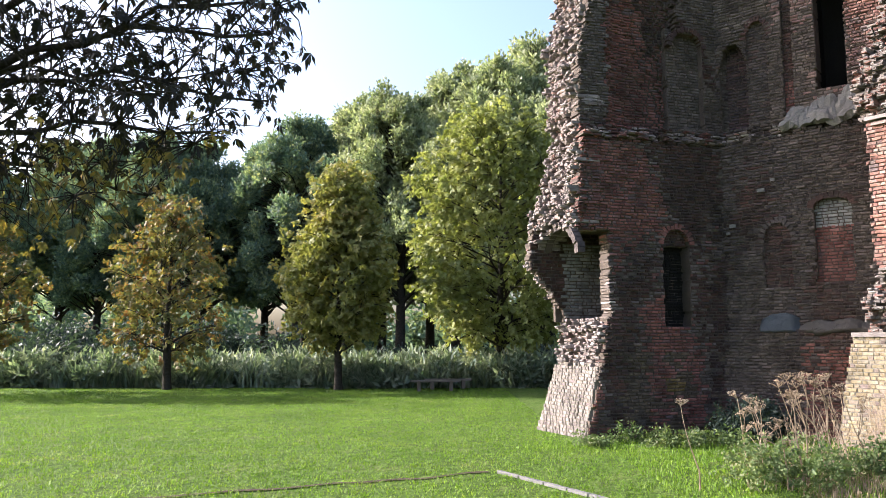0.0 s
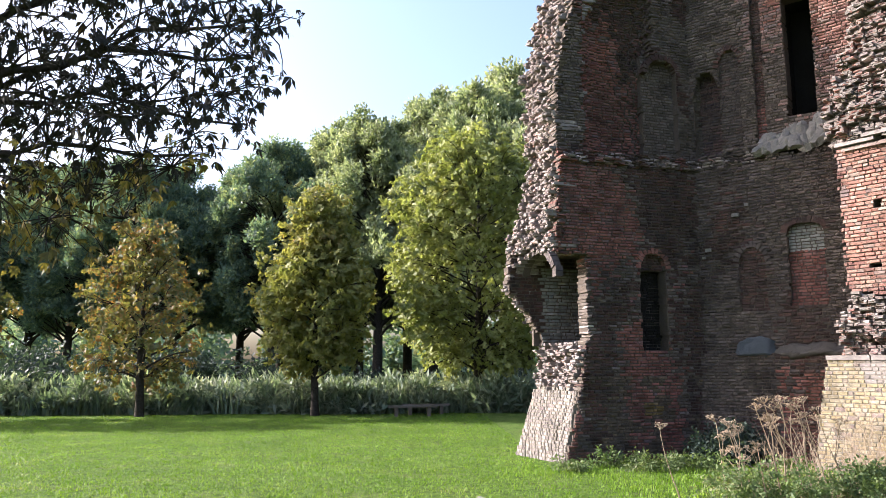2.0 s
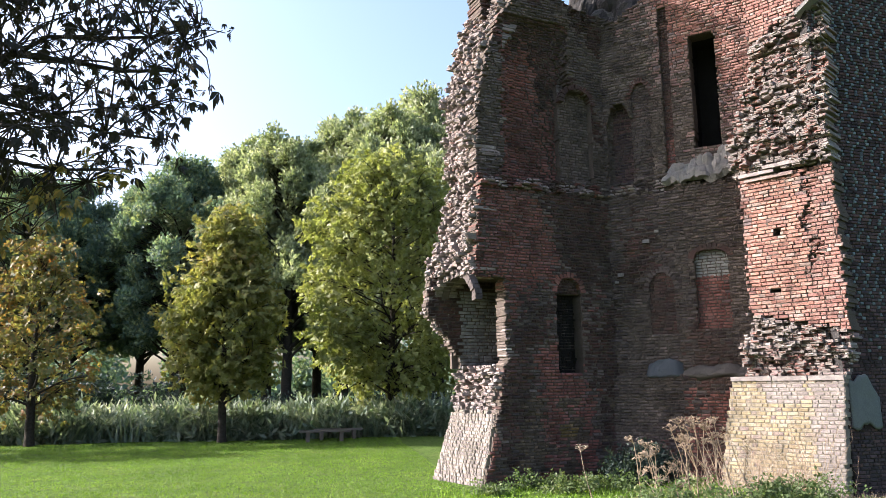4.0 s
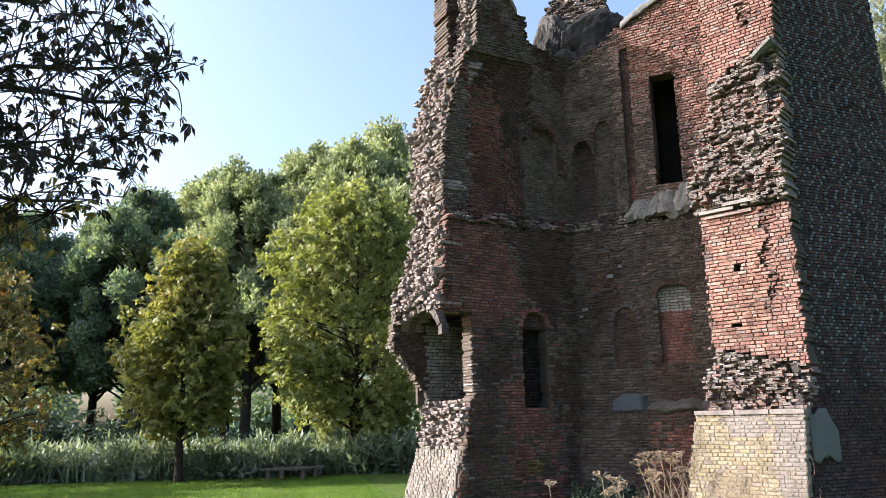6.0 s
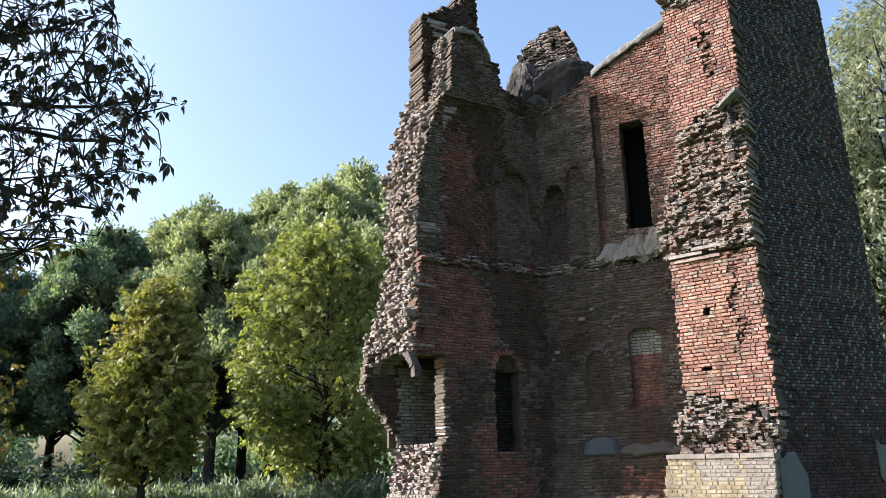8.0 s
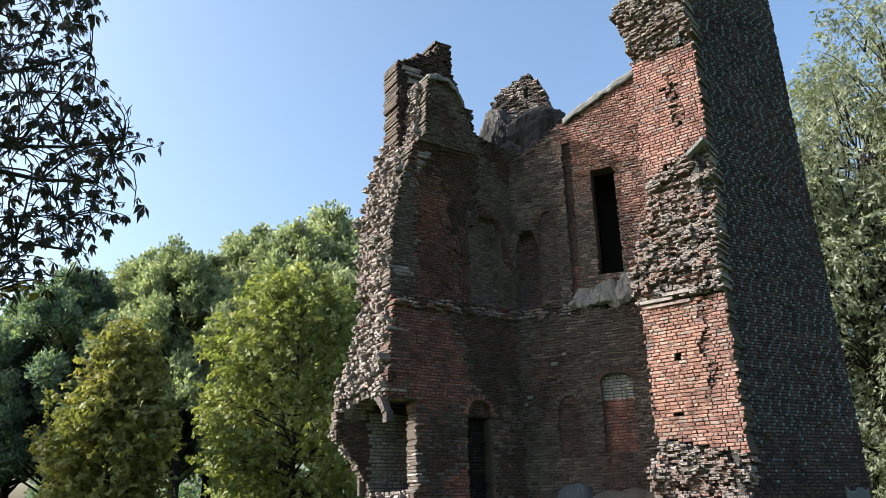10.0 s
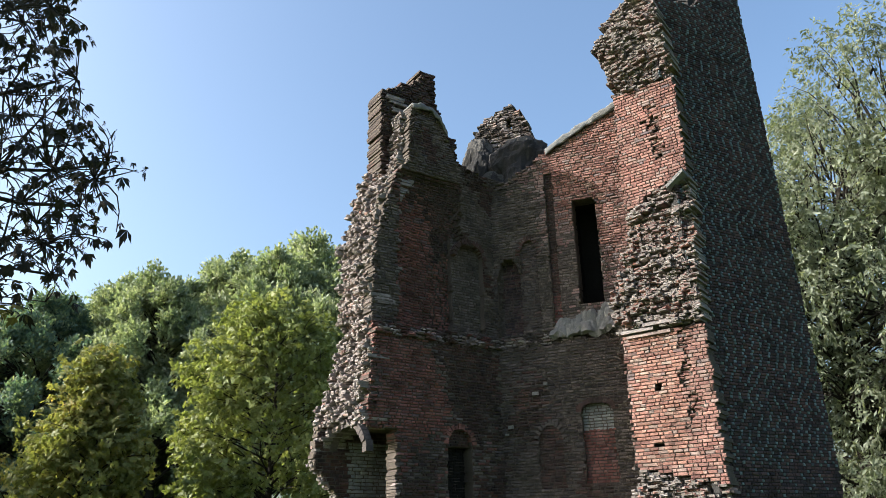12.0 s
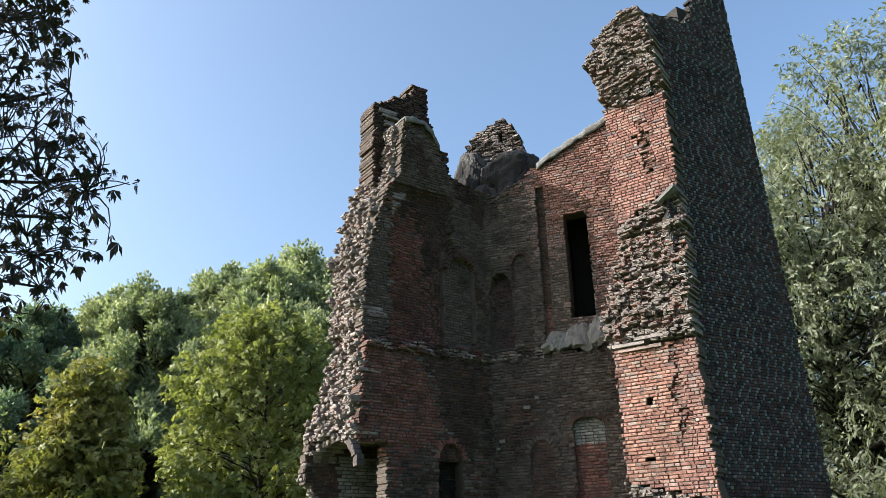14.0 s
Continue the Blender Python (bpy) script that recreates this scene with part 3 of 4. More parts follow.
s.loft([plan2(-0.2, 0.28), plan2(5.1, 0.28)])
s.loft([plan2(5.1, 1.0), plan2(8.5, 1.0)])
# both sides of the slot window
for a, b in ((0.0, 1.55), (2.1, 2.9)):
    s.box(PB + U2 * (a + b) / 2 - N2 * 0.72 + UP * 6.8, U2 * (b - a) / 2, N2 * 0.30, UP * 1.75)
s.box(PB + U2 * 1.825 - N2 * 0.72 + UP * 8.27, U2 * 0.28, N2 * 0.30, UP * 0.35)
# near-black core paints the dark inside of the slot window
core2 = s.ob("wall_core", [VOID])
under(RUIN, core2)

# pier at the end of the back wall
LEFT3 = table([(-0.2, -0.62), (0.66, -0.53), (1.62, -0.36), (1.72, -0.2), (2.3, -0.12), (2.5, 0.02), (4.95, 0.0), (5.1, -0.1), (5.6, -0.16), (6.3, 0.14), (7.3, 0.36), (7.7, 0.3), (9.9, 0.32), (10.3, 0.28), (11.0, 0.12), (11.4, 0.2), (11.75, 0.45), (12.0, 0.9)])
RIGHT3 = table([(-0.2, 1.28), (1.62, 1.38), (2.2, 1.5), (4.9, 1.49), (7.6, 1.56), (9.8, 1.56), (10.8, 1.57), (11.6, 1.44), (12.1, 1.3)])
OUT3 = table([(-0.2, 0.24), (1.64, 0.12), (1.72, 0.0), (2.3, 0.02), (4.95, 0.0), (5.1, 0.10), (5.5, 0.14), (6.3, -0.02), (7.4, -0.05), (7.7, -0.1), (9.85, -0.1), (10.2, 0.0), (11.2, 0.16), (12.0, 0.0)])
rub3 = rubble_depth(7.0, 0.15, 0.34)


def broken3(s, z):
    """How broken the pier's face is: 0 sound, 1 rubble."""
    e = 0.12 * noise3(s * 2.5, z * 1.5, 2.0)
    if z < 1.7:
        return 0.03
    if z < 2.5 + e - 0.25 * (s - 0.9) or 5.0 < z < 7.3 + 0.35 * s + e or z > 9.9:
        return 1.0
    crack = 1.08 + 0.16 * noise3(z * 2.3, 0, 6.0)
    if abs(s - crack) < 0.07 + 0.06 * noise3(z * 3.7, 2, 1.0) and (3.3 < z < 5.0 or 8.3 < z < 9.5):
        return 0.9
    return 0.12


def pier_depth(s, z):
    b = broken3(s, z)
    d = OUT3(z) + (b if b > 0.5 else 0.05) * rub3(s, z)
    if b == 0.9:
        return OUT3(z) - 0.02 - 0.06 * abs(noise3(s * 9, z * 9, 3.0))
    return d


w3 = Wall(PC, U3, N3, 15)
def in_rubble(s, z):
    return broken3(s, z) > 0.95 and z > 1.7


w3.lay(-0.2, 12.05, LEFT3, RIGHT3, lambda s, z: None if in_rubble(s, z) else pier_depth(s, z),
       mat=lambda s, z, w: 2 if z < 1.62 and not (s > 0.9 or (1.3 < z and 0.2 < s < 0.8)) else (3 if z < 1.72 else (1 if broken3(s, z) > 0.95 or z > 9.9 else 0)),
       rough=broken3, deep=0.5, ragged=lambda z: 0.07 if z > 1.7 else 0.02, single=lambda s, z: 2.75 < z < 4.95 and 0.08 < s < 0.98 and broken3(s, z) < 0.5,
       holes=(box_hole(0.36, 0.54, 3.02, 3.1), box_hole(0.5, 0.6, 3.98, 4.08), box_hole(0.8, 0.9, 9.1, 9.2)), gaps=0.15, bed_mat=lambda s, z: 1 if z < 1.7 else 0)
pier = close_wall(w3, "pier", [RED, RUBBLE, YELLOW, PALE], [MORTAR, LIMEWASH], "sunlit orange-red brick pier, eroded in bands, on a yellow plinth")

w3r = Wall(PC, U3, N3, 19, length=0.13, course=0.049)
w3r.lay(1.7, 12.05, LEFT3, RIGHT3, lambda s, z: pier_depth(s, z) if in_rubble(s, z) else None, mat=lambda s, z, w: 1 if noise3(s * 2, z * 2, 5.0) > (-0.12 if z > 9.8 else 0.2) else 2 if noise3(s * 2.5, z * 2.5, 9.0) + 0.4 * (w3r.r.random() - 0.5) > 0.05 and z < 9.8 else 0, rough=lambda s, z: 1.0, deep=0.5, ragged=0.10, gaps=0.35, recess=0.008)
eroded_band = close_wall(w3r, "eroded_band", [RUBBLE, WEATHERED, RED], [RUBBLE_BED], "eroded rubble bands of the pier")

# sound bricks of the pier, each on its own
variants = []
for k in range(8):
    t = Wall(Vector((0, 0, 0)), Vector((1, 0, 0)), Vector((0, -1, 0)), 90 + k)
    t.brick(-0.5 * 0.2, 0.5 * 0.2, -0.0305, 0.0305, 0.0, 0.12, 0.25, 0, bed=False)
    variants.append(t.bricks.mesh("brick", [RED_ONE]))
rnd = random.Random(5)
turn3 = Matrix((U3, -N3, UP)).transposed().to_4x4()
for a, b, z0, z1, d in w3.single[:300]:
    o = new("brick", rnd.choice(variants))
    o.parent = pier
    at = w3.place((a + b) / 2, (z0 + z1) / 2, d + rnd.uniform(-0.008, 0.008))
    o.matrix_parent_inverse = Matrix.Identity(4)
    o.matrix_basis = Matrix.Translation(at) @ turn3 @ Matrix.Diagonal(((b - a) / 0.2, 1, 1, 1))

# outer wall with glazed headers
TOP4 = table([(0.0, 11.75), (0.2, 11.95), (1.3, 12.1), (1.5, 12.3), (1.6, 12.75), (2.0, 13.0), (2.1, 13.7), (3.0, 13.5)])
w4 = Wall(PD, U4, N4, 16, length=0.14, course=0.056)


def outer_mat(s, z, head):
    if z < 2.0 + 0.25 * noise3(s * 2, 0, 0):
        return 0 if s < 1.3 or noise3(s * 2, z * 2, 3.0) > 0.1 else 2
    if z < 2.7:
        return 1 if head and w4.r.random() < 0.3 else 0
    return 1 if head and w4.r.random() < 0.80 + 0.3 * noise3(s * 0.7, z * 0.5, 4.0) else 0


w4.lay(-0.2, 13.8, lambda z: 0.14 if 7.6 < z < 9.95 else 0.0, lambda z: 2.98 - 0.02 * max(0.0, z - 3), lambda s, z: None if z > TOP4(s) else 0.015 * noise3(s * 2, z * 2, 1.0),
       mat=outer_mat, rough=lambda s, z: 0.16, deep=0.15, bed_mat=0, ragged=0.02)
outer_wall = close_wall(w4, "outer_wall", [DARK, GLAZED, SOOTY_SHADE], [MORTAR_DARK], "dark outer brick wall flecked with glazed headers")

s = Soup()
lv = []
for z in (-0.2, 1.6, 1.75, 4.9, 5.5, 6.3, 7.4, 9.8):
    a = PC + U3 * (LEFT3(z) + 0.1) + N3 * (OUT3(z) - 0.42)
    b = PD - N4 * 0.13 + U4 * 0.42
    lv.append((z, [(q.x, q.y) for q in (a, b, PE - N4 * 0.13, PE - N4 * 3.0 - U4 * 0.3, PC - N2 * 0.9 + U2 * 0.3)]))
s.loft(lv)
lv = []
for z in (9.8, 11.3, 11.75):
    a = PC + U3 * (LEFT3(z) + 0.15) + N3 * (OUT3(z) - 0.42)
    b = PD - N4 * 0.13 + U4 * 0.5
    lv.append((z, [(q.x, q.y) for q in (a, b, PE - N4 * 0.13, PE - N4 * 1.3, PC - N3 * 1.3 + U3 * 0.5)]))
s.loft(lv)
b = PD + U4 * 1.3 - N4 * 0.13
s.loft([(z, [(q.x, q.y) for q in (b, PE - N4 * 0.13, PE - N4 * 1.3, b - N4 * 1.0)]) for z in (11.7, 12.6)])
core3 = s.ob("wall_core", [MORTAR_DARK])
under(RUIN, core3)


# the pier and the outer wall stand forward of the back wall's end
FORWARD = Matrix.Translation((-0.3, 0.08, 1.6)) @ Matrix.Scale(0.95, 4) @ Matrix.Translation((0.3, -0.08, -1.6))


def step_forward(o):
    o.data.transform(FORWARD)
    for c in o.children:
        if c.name.startswith("brick") and not c.name.startswith("brickwork"):
            c.matrix_basis = FORWARD @ c.matrix_basis
        else:
            c.data.transform(FORWARD)


for o in (pier, eroded_band, outer_wall, core3):
    step_forward(o)


# ---- trees ----
def leaf_cloud(blobs, count, size, seed, droop=0.3, spread=0.5, long=1.6, spray=6, fan=False, axis=True):
    """Folded leaves on sprays that thin out from the middle of each clump; fan: leaflets spread from one stalk."""
    g = np.random.default_rng(seed)
    unit = lambda a: a / (np.linalg.norm(a, axis=-1)[..., None] + 1e-9)
    per = spray * (5 if fan else 1)
    nc = max(1, count // per)
    bl = np.array(blobs)
    vol = (bl[:, 3] * bl[:, 4] * bl[:, 5]) ** 0.8
    bl = bl[g.choice(len(bl), nc, p=vol / vol.sum())]
    off = g.normal(size=(nc, 3))
    ln = np.linalg.norm(off, axis=1)[:, None]
    off *= np.minimum(1.0, 2.1 / ln)
    c = bl[:, :3] + off * bl[:, 3:6] * spread
    out = unit(off) + 0.6 * g.normal(size=(nc, 3))
    if axis:
        out[:, :2] += 0.8 * unit(bl[:, :2] - bl[:, :2].mean(0))
    out[:, 2] -= droop
    out = unit(out)
    face = unit(0.5 * unit(off) + np.array([0, 0, 0.5]) + 0.6 * g.normal(size=(nc, 3)))
    side = unit(np.cross(out, face))
    j = np.arange(spray)
    step = size * (0.9 if fan else 0.55)
    base = c[:, None] + out[:, None] * ((j - spray / 2) * step)[None, :, None] + g.normal(size=(nc, spray, 3)) * size * 0.35
    flip = np.where(j % 2 == 0, 1.0, -1.0)[None, :, None]
    u = unit(0.75 * out[:, None] + 0.8 * flip * side[:, None] + 0.4 * g.normal(size=(nc, spray, 3)) - np.array([0, 0, droop * 0.6]))
    nrm = unit(face[:, None] + 0.4 * g.normal(size=(nc, spray, 3)))
    if fan:
        w = unit(np.cross(u, nrm))
        nrm = unit(np.cross(w, u))
        ang = np.linspace(-1.25, 1.25, 5)
        fu = u[:, :, None] * np.cos(ang)[:, None] + w[:, :, None] * np.sin(ang)[:, None] - np.array([0, 0, 0.35]) + 0.12 * g.normal(size=(nc, spray, 5, 3))
        n_all = nc * spray * 5
        base = np.repeat(base[:, :, None], 5, 2).reshape(n_all, 3)
        nrm = np.repeat(nrm[:, :, None], 5, 2).reshape(n_all, 3)
        u = unit(fu.reshape(n_all, 3))
    else:
        n_all = nc * spray
        base, u, nrm = base.reshape(n_all, 3), u.reshape(n_all, 3), nrm.reshape(n_all, 3)
    w = unit(np.cross(u, nrm))
    n = np.cross(w, u)
    sz = size * (0.65 + 0.7 * g.random(n_all))[:, None]
    tip = base + u * sz * long
    mid = base + u * sz * long * 0.55
    l, r = mid + w * sz * 0.40 + n * sz * 0.10, mid - w * sz * 0.40 + n * sz * 0.10
    v = np.stack([base, l, tip, r], 1).reshape(-1, 3)
    k = np.arange(n_all) * 4
    return v, np.concatenate([np.stack([k, k + 1, k + 2], 1), np.stack([k, k + 2, k + 3], 1)], 0)


def array_ob(name, v, f, mat, parent=None, label=""):
    me = bpy.data.meshes.new(name)
    me.vertices.add(len(v))
    me.vertices.foreach_set("co", np.asarray(v, dtype=np.float32).ravel())
    k = f.shape[1]
    me.loops.add(len(f) * k)
    me.loops.foreach_set("vertex_index", f.ravel().astype(np.int32))
    me.polygons.add(len(f))
    me.polygons.foreach_set("loop_start", np.arange(0, len(f) * k, k, dtype=np.int32))
    me.update(calc_edges=True)
    me.materials.append(mat)
    o = new(name, me)
    if parent is not None:
        o.parent = parent
    if label:
        tagged(o, label)
    return o


def limb(soup, a, b, r0, r1, rnd, bend=0.12, n=6, sides=7):
    a, b = Vector(a), Vector(b)
    ln = (b - a).length
    off = Vector((rnd.uniform(-1, 1), rnd.uniform(-1, 1), rnd.uniform(0.0, 1))) * bend * ln
    pts = [a.lerp(b, i / n) + off * math.sin(math.pi * i / n) for i in range(n + 1)]
    soup.tube(pts, [r0 + (r1 - r0) * i / n for i in range(n + 1)], sides)
    return pts


def make_tree(name, height, bole, radius, blobs, leaf, count, size, seed, label, droop=0.3, lean=0.0, long=1.6, spread=0.5, spray=6, fan=False, far=False):
    """Trunk with root flare and limbs that reach into the crown's clouds. Built round its own foot."""
    rnd = random.Random(seed)
    root = group_at(name)
    tagged(root, label, "tree")
    s = Soup()
    pts = [Vector((lean * t + 0.04 * math.sin(5 * t + seed), 0.04 * math.cos(4 * t + seed), height * t - 0.1)) for t in (0, 0.02, 0.06, 0.2, 0.4, 0.6, 0.8, 0.95)]
    s.tube(pts, [radius * k for k in (1.6, 1.25, 1.05, 0.95, 0.75, 0.5, 0.28, 0.08)], 10)
    if far is False:
        s.ob("trunk", BARK, root, smooth=True)
    for b in blobs:
        if far is False:
            s = Soup()
        t = max(bole * 0.8, min(b[2] - 0.35 * height * 0.3, height * 0.8)) / height
        start = Vector((lean * t, 0, height * t))
        pp = limb(s, start, b[:3], radius * 0.34 * (1.1 - t), 0.015, rnd)
        for i in (2, 3, 4, 5):
            e = Vector(b[:3]) + Vector((rnd.uniform(-1, 1) * b[3], rnd.uniform(-1, 1) * b[4], rnd.uniform(-0.8, 0.9) * b[5])) * 0.85
            limb(s, pp[i], e, radius * 0.12, 0.006, rnd, n=4, sides=5)
        if far is False:
            s.ob("branch", BARK, root, smooth=True)
    if far:
        s.ob("trunk", BARK, root, smooth=True)
    v, f = leaf_cloud(blobs, count, size, seed, droop, spread, long, spray, fan)
    array_ob("crown", v, f, leaf, root)
    return root


def blob_crown(seed, z0, z1, width, n, lump, shape):
    """Clouds set round an axis; shape gives the crown's half width along its height, 0 to 1."""
    rnd = random.Random(seed)
    out = []
    for i in range(n):
        t = (i + rnd.random() * 0.8) / n
        r = shape(t) * width
        a = i * 2.4 + rnd.random()
        k = lump * (0.7 + 0.6 * rnd.random())
        q = max(0.0, r - k * 0.7) * (0.75 + 0.3 * rnd.random())
        out.append((q * math.cos(a), q * math.sin(a), z0 + (z1 - z0) * t, k, k, k * 0.8))
    return out


egg = table([(0.0, 0.55), (0.15, 0.9), (0.35, 1.0), (0.6, 0.8), (0.85, 0.45), (1.0, 0.18)])
broad = table([(0.0, 0.62), (0.2, 0.92), (0.5, 1.0), (0.8, 0.86), (1.0, 0.42)])
tall = table([(0.0, 0.35), (0.15, 0.7), (0.5, 1.0), (0.8, 0.7), (1.0, 0.15)])

t1 = make_tree("chestnut_tree", 5.6, 1.4, 0.125, blob_crown(21, 1.2, 5.9, 2.35, 34, 0.75, egg), LEAF_RUST, 19000, 0.072, 21, "small chestnut tree with thinning rust-brown autumn leaves", spray=4, fan=True)
t1.location = (-8.75, 24.1, 0)
t2 = make_tree("chestnut_tree", 6.6, 1.3, 0.12, blob_crown(22, 1.75, 6.8, 1.95, 52, 0.8, egg), LEAF_OLIVE, 56000, 0.078, 22, "dense olive-green chestnut tree at the lawn edge", spray=4, fan=True)
t2.location = (-3.3, 24.1, 0)
t3 = make_tree("chestnut_tree", 9.0, 1.6, 0.14, blob_crown(23, 1.7, 9.2, 3.35, 84, 1.0, broad), LEAF_GREEN, 105000, 0.080, 23, "large bright green chestnut tree beside the ruin", spray=4, fan=True)
t3.location = (2.0, 26.0, 0)
t4 = make_tree("chestnut_tree", 5.8, 1.5, 0.17, blob_crown(24, 1.4, 6.2, 2.4, 32, 0.8, egg), LEAF_RUST, 22000, 0.085, 24, "brown-leaved chestnut tree at the lawn edge", spray=4, fan=True)
t4.location = (-14.3, 22.3, 0)

# poplars behind
def poplar_crown(seed):
    """Upswept plumes round a tall axis, ragged at the top, with dark gaps between them."""
    rnd = random.Random(seed)
    out = []
    for i in range(90):
        f = (i + rnd.random()) / 90
        z = 5.0 + 12.2 * f
        r = 5.3 * (0.45 + 0.65 * math.sin(math.pi * min(1.0, 0.12 + 0.8 * f))) * (1.0 - 0.62 * max(0.0, f - 0.55) / 0.45)
        a, q = i * 2.4 + rnd.random(), r * math.sqrt(rnd.uniform(0.2, 1.0))
        k = rnd.uniform(0.65, 1.05)
        out.append((q * math.cos(a), q * math.sin(a), z + rnd.uniform(-0.4, 0.8), k, k, k * rnd.uniform(0.9, 1.4)))
    return out


pop = []
for k in range(4):
    pop.append(make_tree("poplar_tree", 17.0, 4.0, 0.32, poplar_crown(40 + k), LEAF_POPLAR if k < 2 else LEAF_DEEP, 64000, 0.17, 40 + k, "tall poplar tree with dense grey-green foliage" if k < 2 else "tall poplar tree, its foliage coloured deep blue-green as in shade", droop=-0.7, spread=0.44, spray=7, far=True))
rnd = random.Random(8)
spots = [(-30, 47, 0.80), (-22.5, 49, 0.80), (-18, 47, 0.79), (-34, 50, 0.82), (-26.5, 52, 0.84), (-19.5, 53, 0.83), (-15.5, 48, 0.78), (-12.5, 53, 0.86), (-9.2, 47, 0.85), (-5.6, 50, 0.96), (-2.6, 46, 0.94), (0.8, 50, 1.08), (3.6, 46, 1.05), (6.6, 49, 1.16), (9.6, 46, 1.12), (13, 50, 1.12), (17, 52, 1.05), (-39, 55, 0.86), (-44, 52, 0.8), (21.5, 50, 1.1), (-7.5, 58, 0.98), (2.5, 58, 1.1), (-1, 56, 1.04), (8, 56, 1.2), (-11, 60, 1.0), (-4.2, 52, 0.98)]
used = set()
for i, (x, y, k) in enumerate(spots):
    m = pose(x, y, 0, 0, 0, rnd.uniform(0, 360)) @ Matrix.Diagonal((k, k, k, 1))
    # poplars on the left take the shade-coloured leaf
    v = i % 2 + (2 if x < -7 else 0)
    if v in used:
        o = copy_thing(pop[v], pose(0, 0, 0))
    else:
        o = pop[v]
        used.add(v)
    o.matrix_basis = m
    tagged(o, group="row of poplars")


# willows beyond the outer wall
def willow_crown(seed, z1, width):
    """Rounded heads that hang over one another."""
    rnd = random.Random(seed)
    out = []
    for i in range(170):
        f = math.sqrt(rnd.random())
        a = rnd.uniform(0, 2 * math.pi)
        q = width * f
        top = z1 * (1.0 - 0.38 * f ** 2.2) - 1.2
        z = top * rnd.uniform(0.12, 1.0)
        k = rnd.uniform(0.7, 1.2)
        out.append((q * math.cos(a), q * math.sin(a), z, k, k, k * rnd.uniform(1.2, 2.0)))
    return out


willow = make_tree("willow_tree", 16.0, 2.0, 0.5, willow_crown(61, 25.5, 7.5), LEAF_WILLOW, 140000, 0.095, 61, "large silvery willow tree with drooping branches", droop=0.8, long=2.4, spray=8)
willow.location = (27.5, 20.5, 0)
willow2 = make_tree("willow_tree", 13.0, 2.0, 0.4, willow_crown(62, 18.5, 5.2), LEAF_WILLOW, 90000, 0.095, 62, "silvery willow tree behind the dark outer wall", droop=0.8, long=2.4, spray=8)
willow2.location = (22.2, 21.5, 0)


# undergrowth, reeds and far woods
def thicket(name, blobs, mat, count, size, seed, label, category, droop=0.1, long=1.6):
    v, f = leaf_cloud(blobs, count, size, seed, droop, 0.55, long, axis=False)
    tagged(array_ob(name, v, f, mat), label, category, kind="stuff")


rnd = random.Random(31)
# the last strip of bushes is added to darken the ground behind the poplars
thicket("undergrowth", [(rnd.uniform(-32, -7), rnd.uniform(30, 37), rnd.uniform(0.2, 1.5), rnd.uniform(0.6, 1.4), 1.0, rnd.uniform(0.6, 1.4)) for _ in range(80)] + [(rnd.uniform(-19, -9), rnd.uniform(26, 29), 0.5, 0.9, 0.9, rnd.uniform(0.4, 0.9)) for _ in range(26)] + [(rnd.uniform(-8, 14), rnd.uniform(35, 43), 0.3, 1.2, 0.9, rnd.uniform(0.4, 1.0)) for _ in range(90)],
        LEAF_BLUE, 90000, 0.13, 31, "bushes growing under the trees, coloured dark blue-green as in shade", "bushes")
thicket("far_woods", [(-120 + 4.2 * i + rnd.uniform(-2, 2), rnd.uniform(95, 125), 1.5, 3.4, 3.0, rnd.uniform(6.0, 9.5)) for i in range(60)], LEAF_DEEP, 70000, 0.7, 33, "distant band of trees across the meadow", "woods")


def blades(name, mat, n, seed, xr, yr, h, w, label, category, keep=None, curve=0.3, base=None, clump=0.0):
    """Single upright blades, two quads and a tip each."""
    g = np.random.default_rng(seed)
    x, y = g.uniform(*xr, n), g.uniform(*yr, n)
    if keep is not None:
        ok = keep(x, y)
        x, y = x[ok], y[ok]
    n = len(x)
    z = np.array([ground_height(a, b) for a, b in zip(x, y)]) if base is None else np.zeros(n)
    a = g.uniform(0, 2 * math.pi, n)
    hh = h * (0.5 + 0.8 * g.random(n))
    if clump:
        hh *= 1 + clump * np.array([noise3(a * 3.2, b * 3.2, 0) + 0.8 * noise3(a * 9, b * 9, 4) for a, b in zip(x, y)])
    ww = w * (0.6 + 0.8 * g.random(n))
    lean = curve * hh * g.random(n)
    dx, dy = np.cos(a), np.sin(a)
    sx, sy = -dy * ww / 2, dx * ww / 2
    v = np.stack([np.stack([x - sx, y - sy, z - 0.02], 1), np.stack([x + sx, y + sy, z - 0.02], 1),
                  np.stack([x + sx * 0.7 + dx * lean * 0.35, y + sy * 0.7 + dy * lean * 0.35, z + hh * 0.6], 1),
                  np.stack([x - sx * 0.7 + dx * lean * 0.35, y - sy * 0.7 + dy * lean * 0.35, z + hh * 0.6], 1),
                  np.stack([x + dx * lean, y + dy * lean, z + hh], 1)], 1).reshape(-1, 3)
    k = np.arange(n) * 5
    f = np.concatenate([np.stack([k, k + 1, k + 2], 1), np.stack([k, k + 2, k + 3], 1), np.stack([k + 3, k + 2, k + 4], 1)], 0)
    return tagged(array_ob(name, v, f, mat), label, category, kind="stuff")


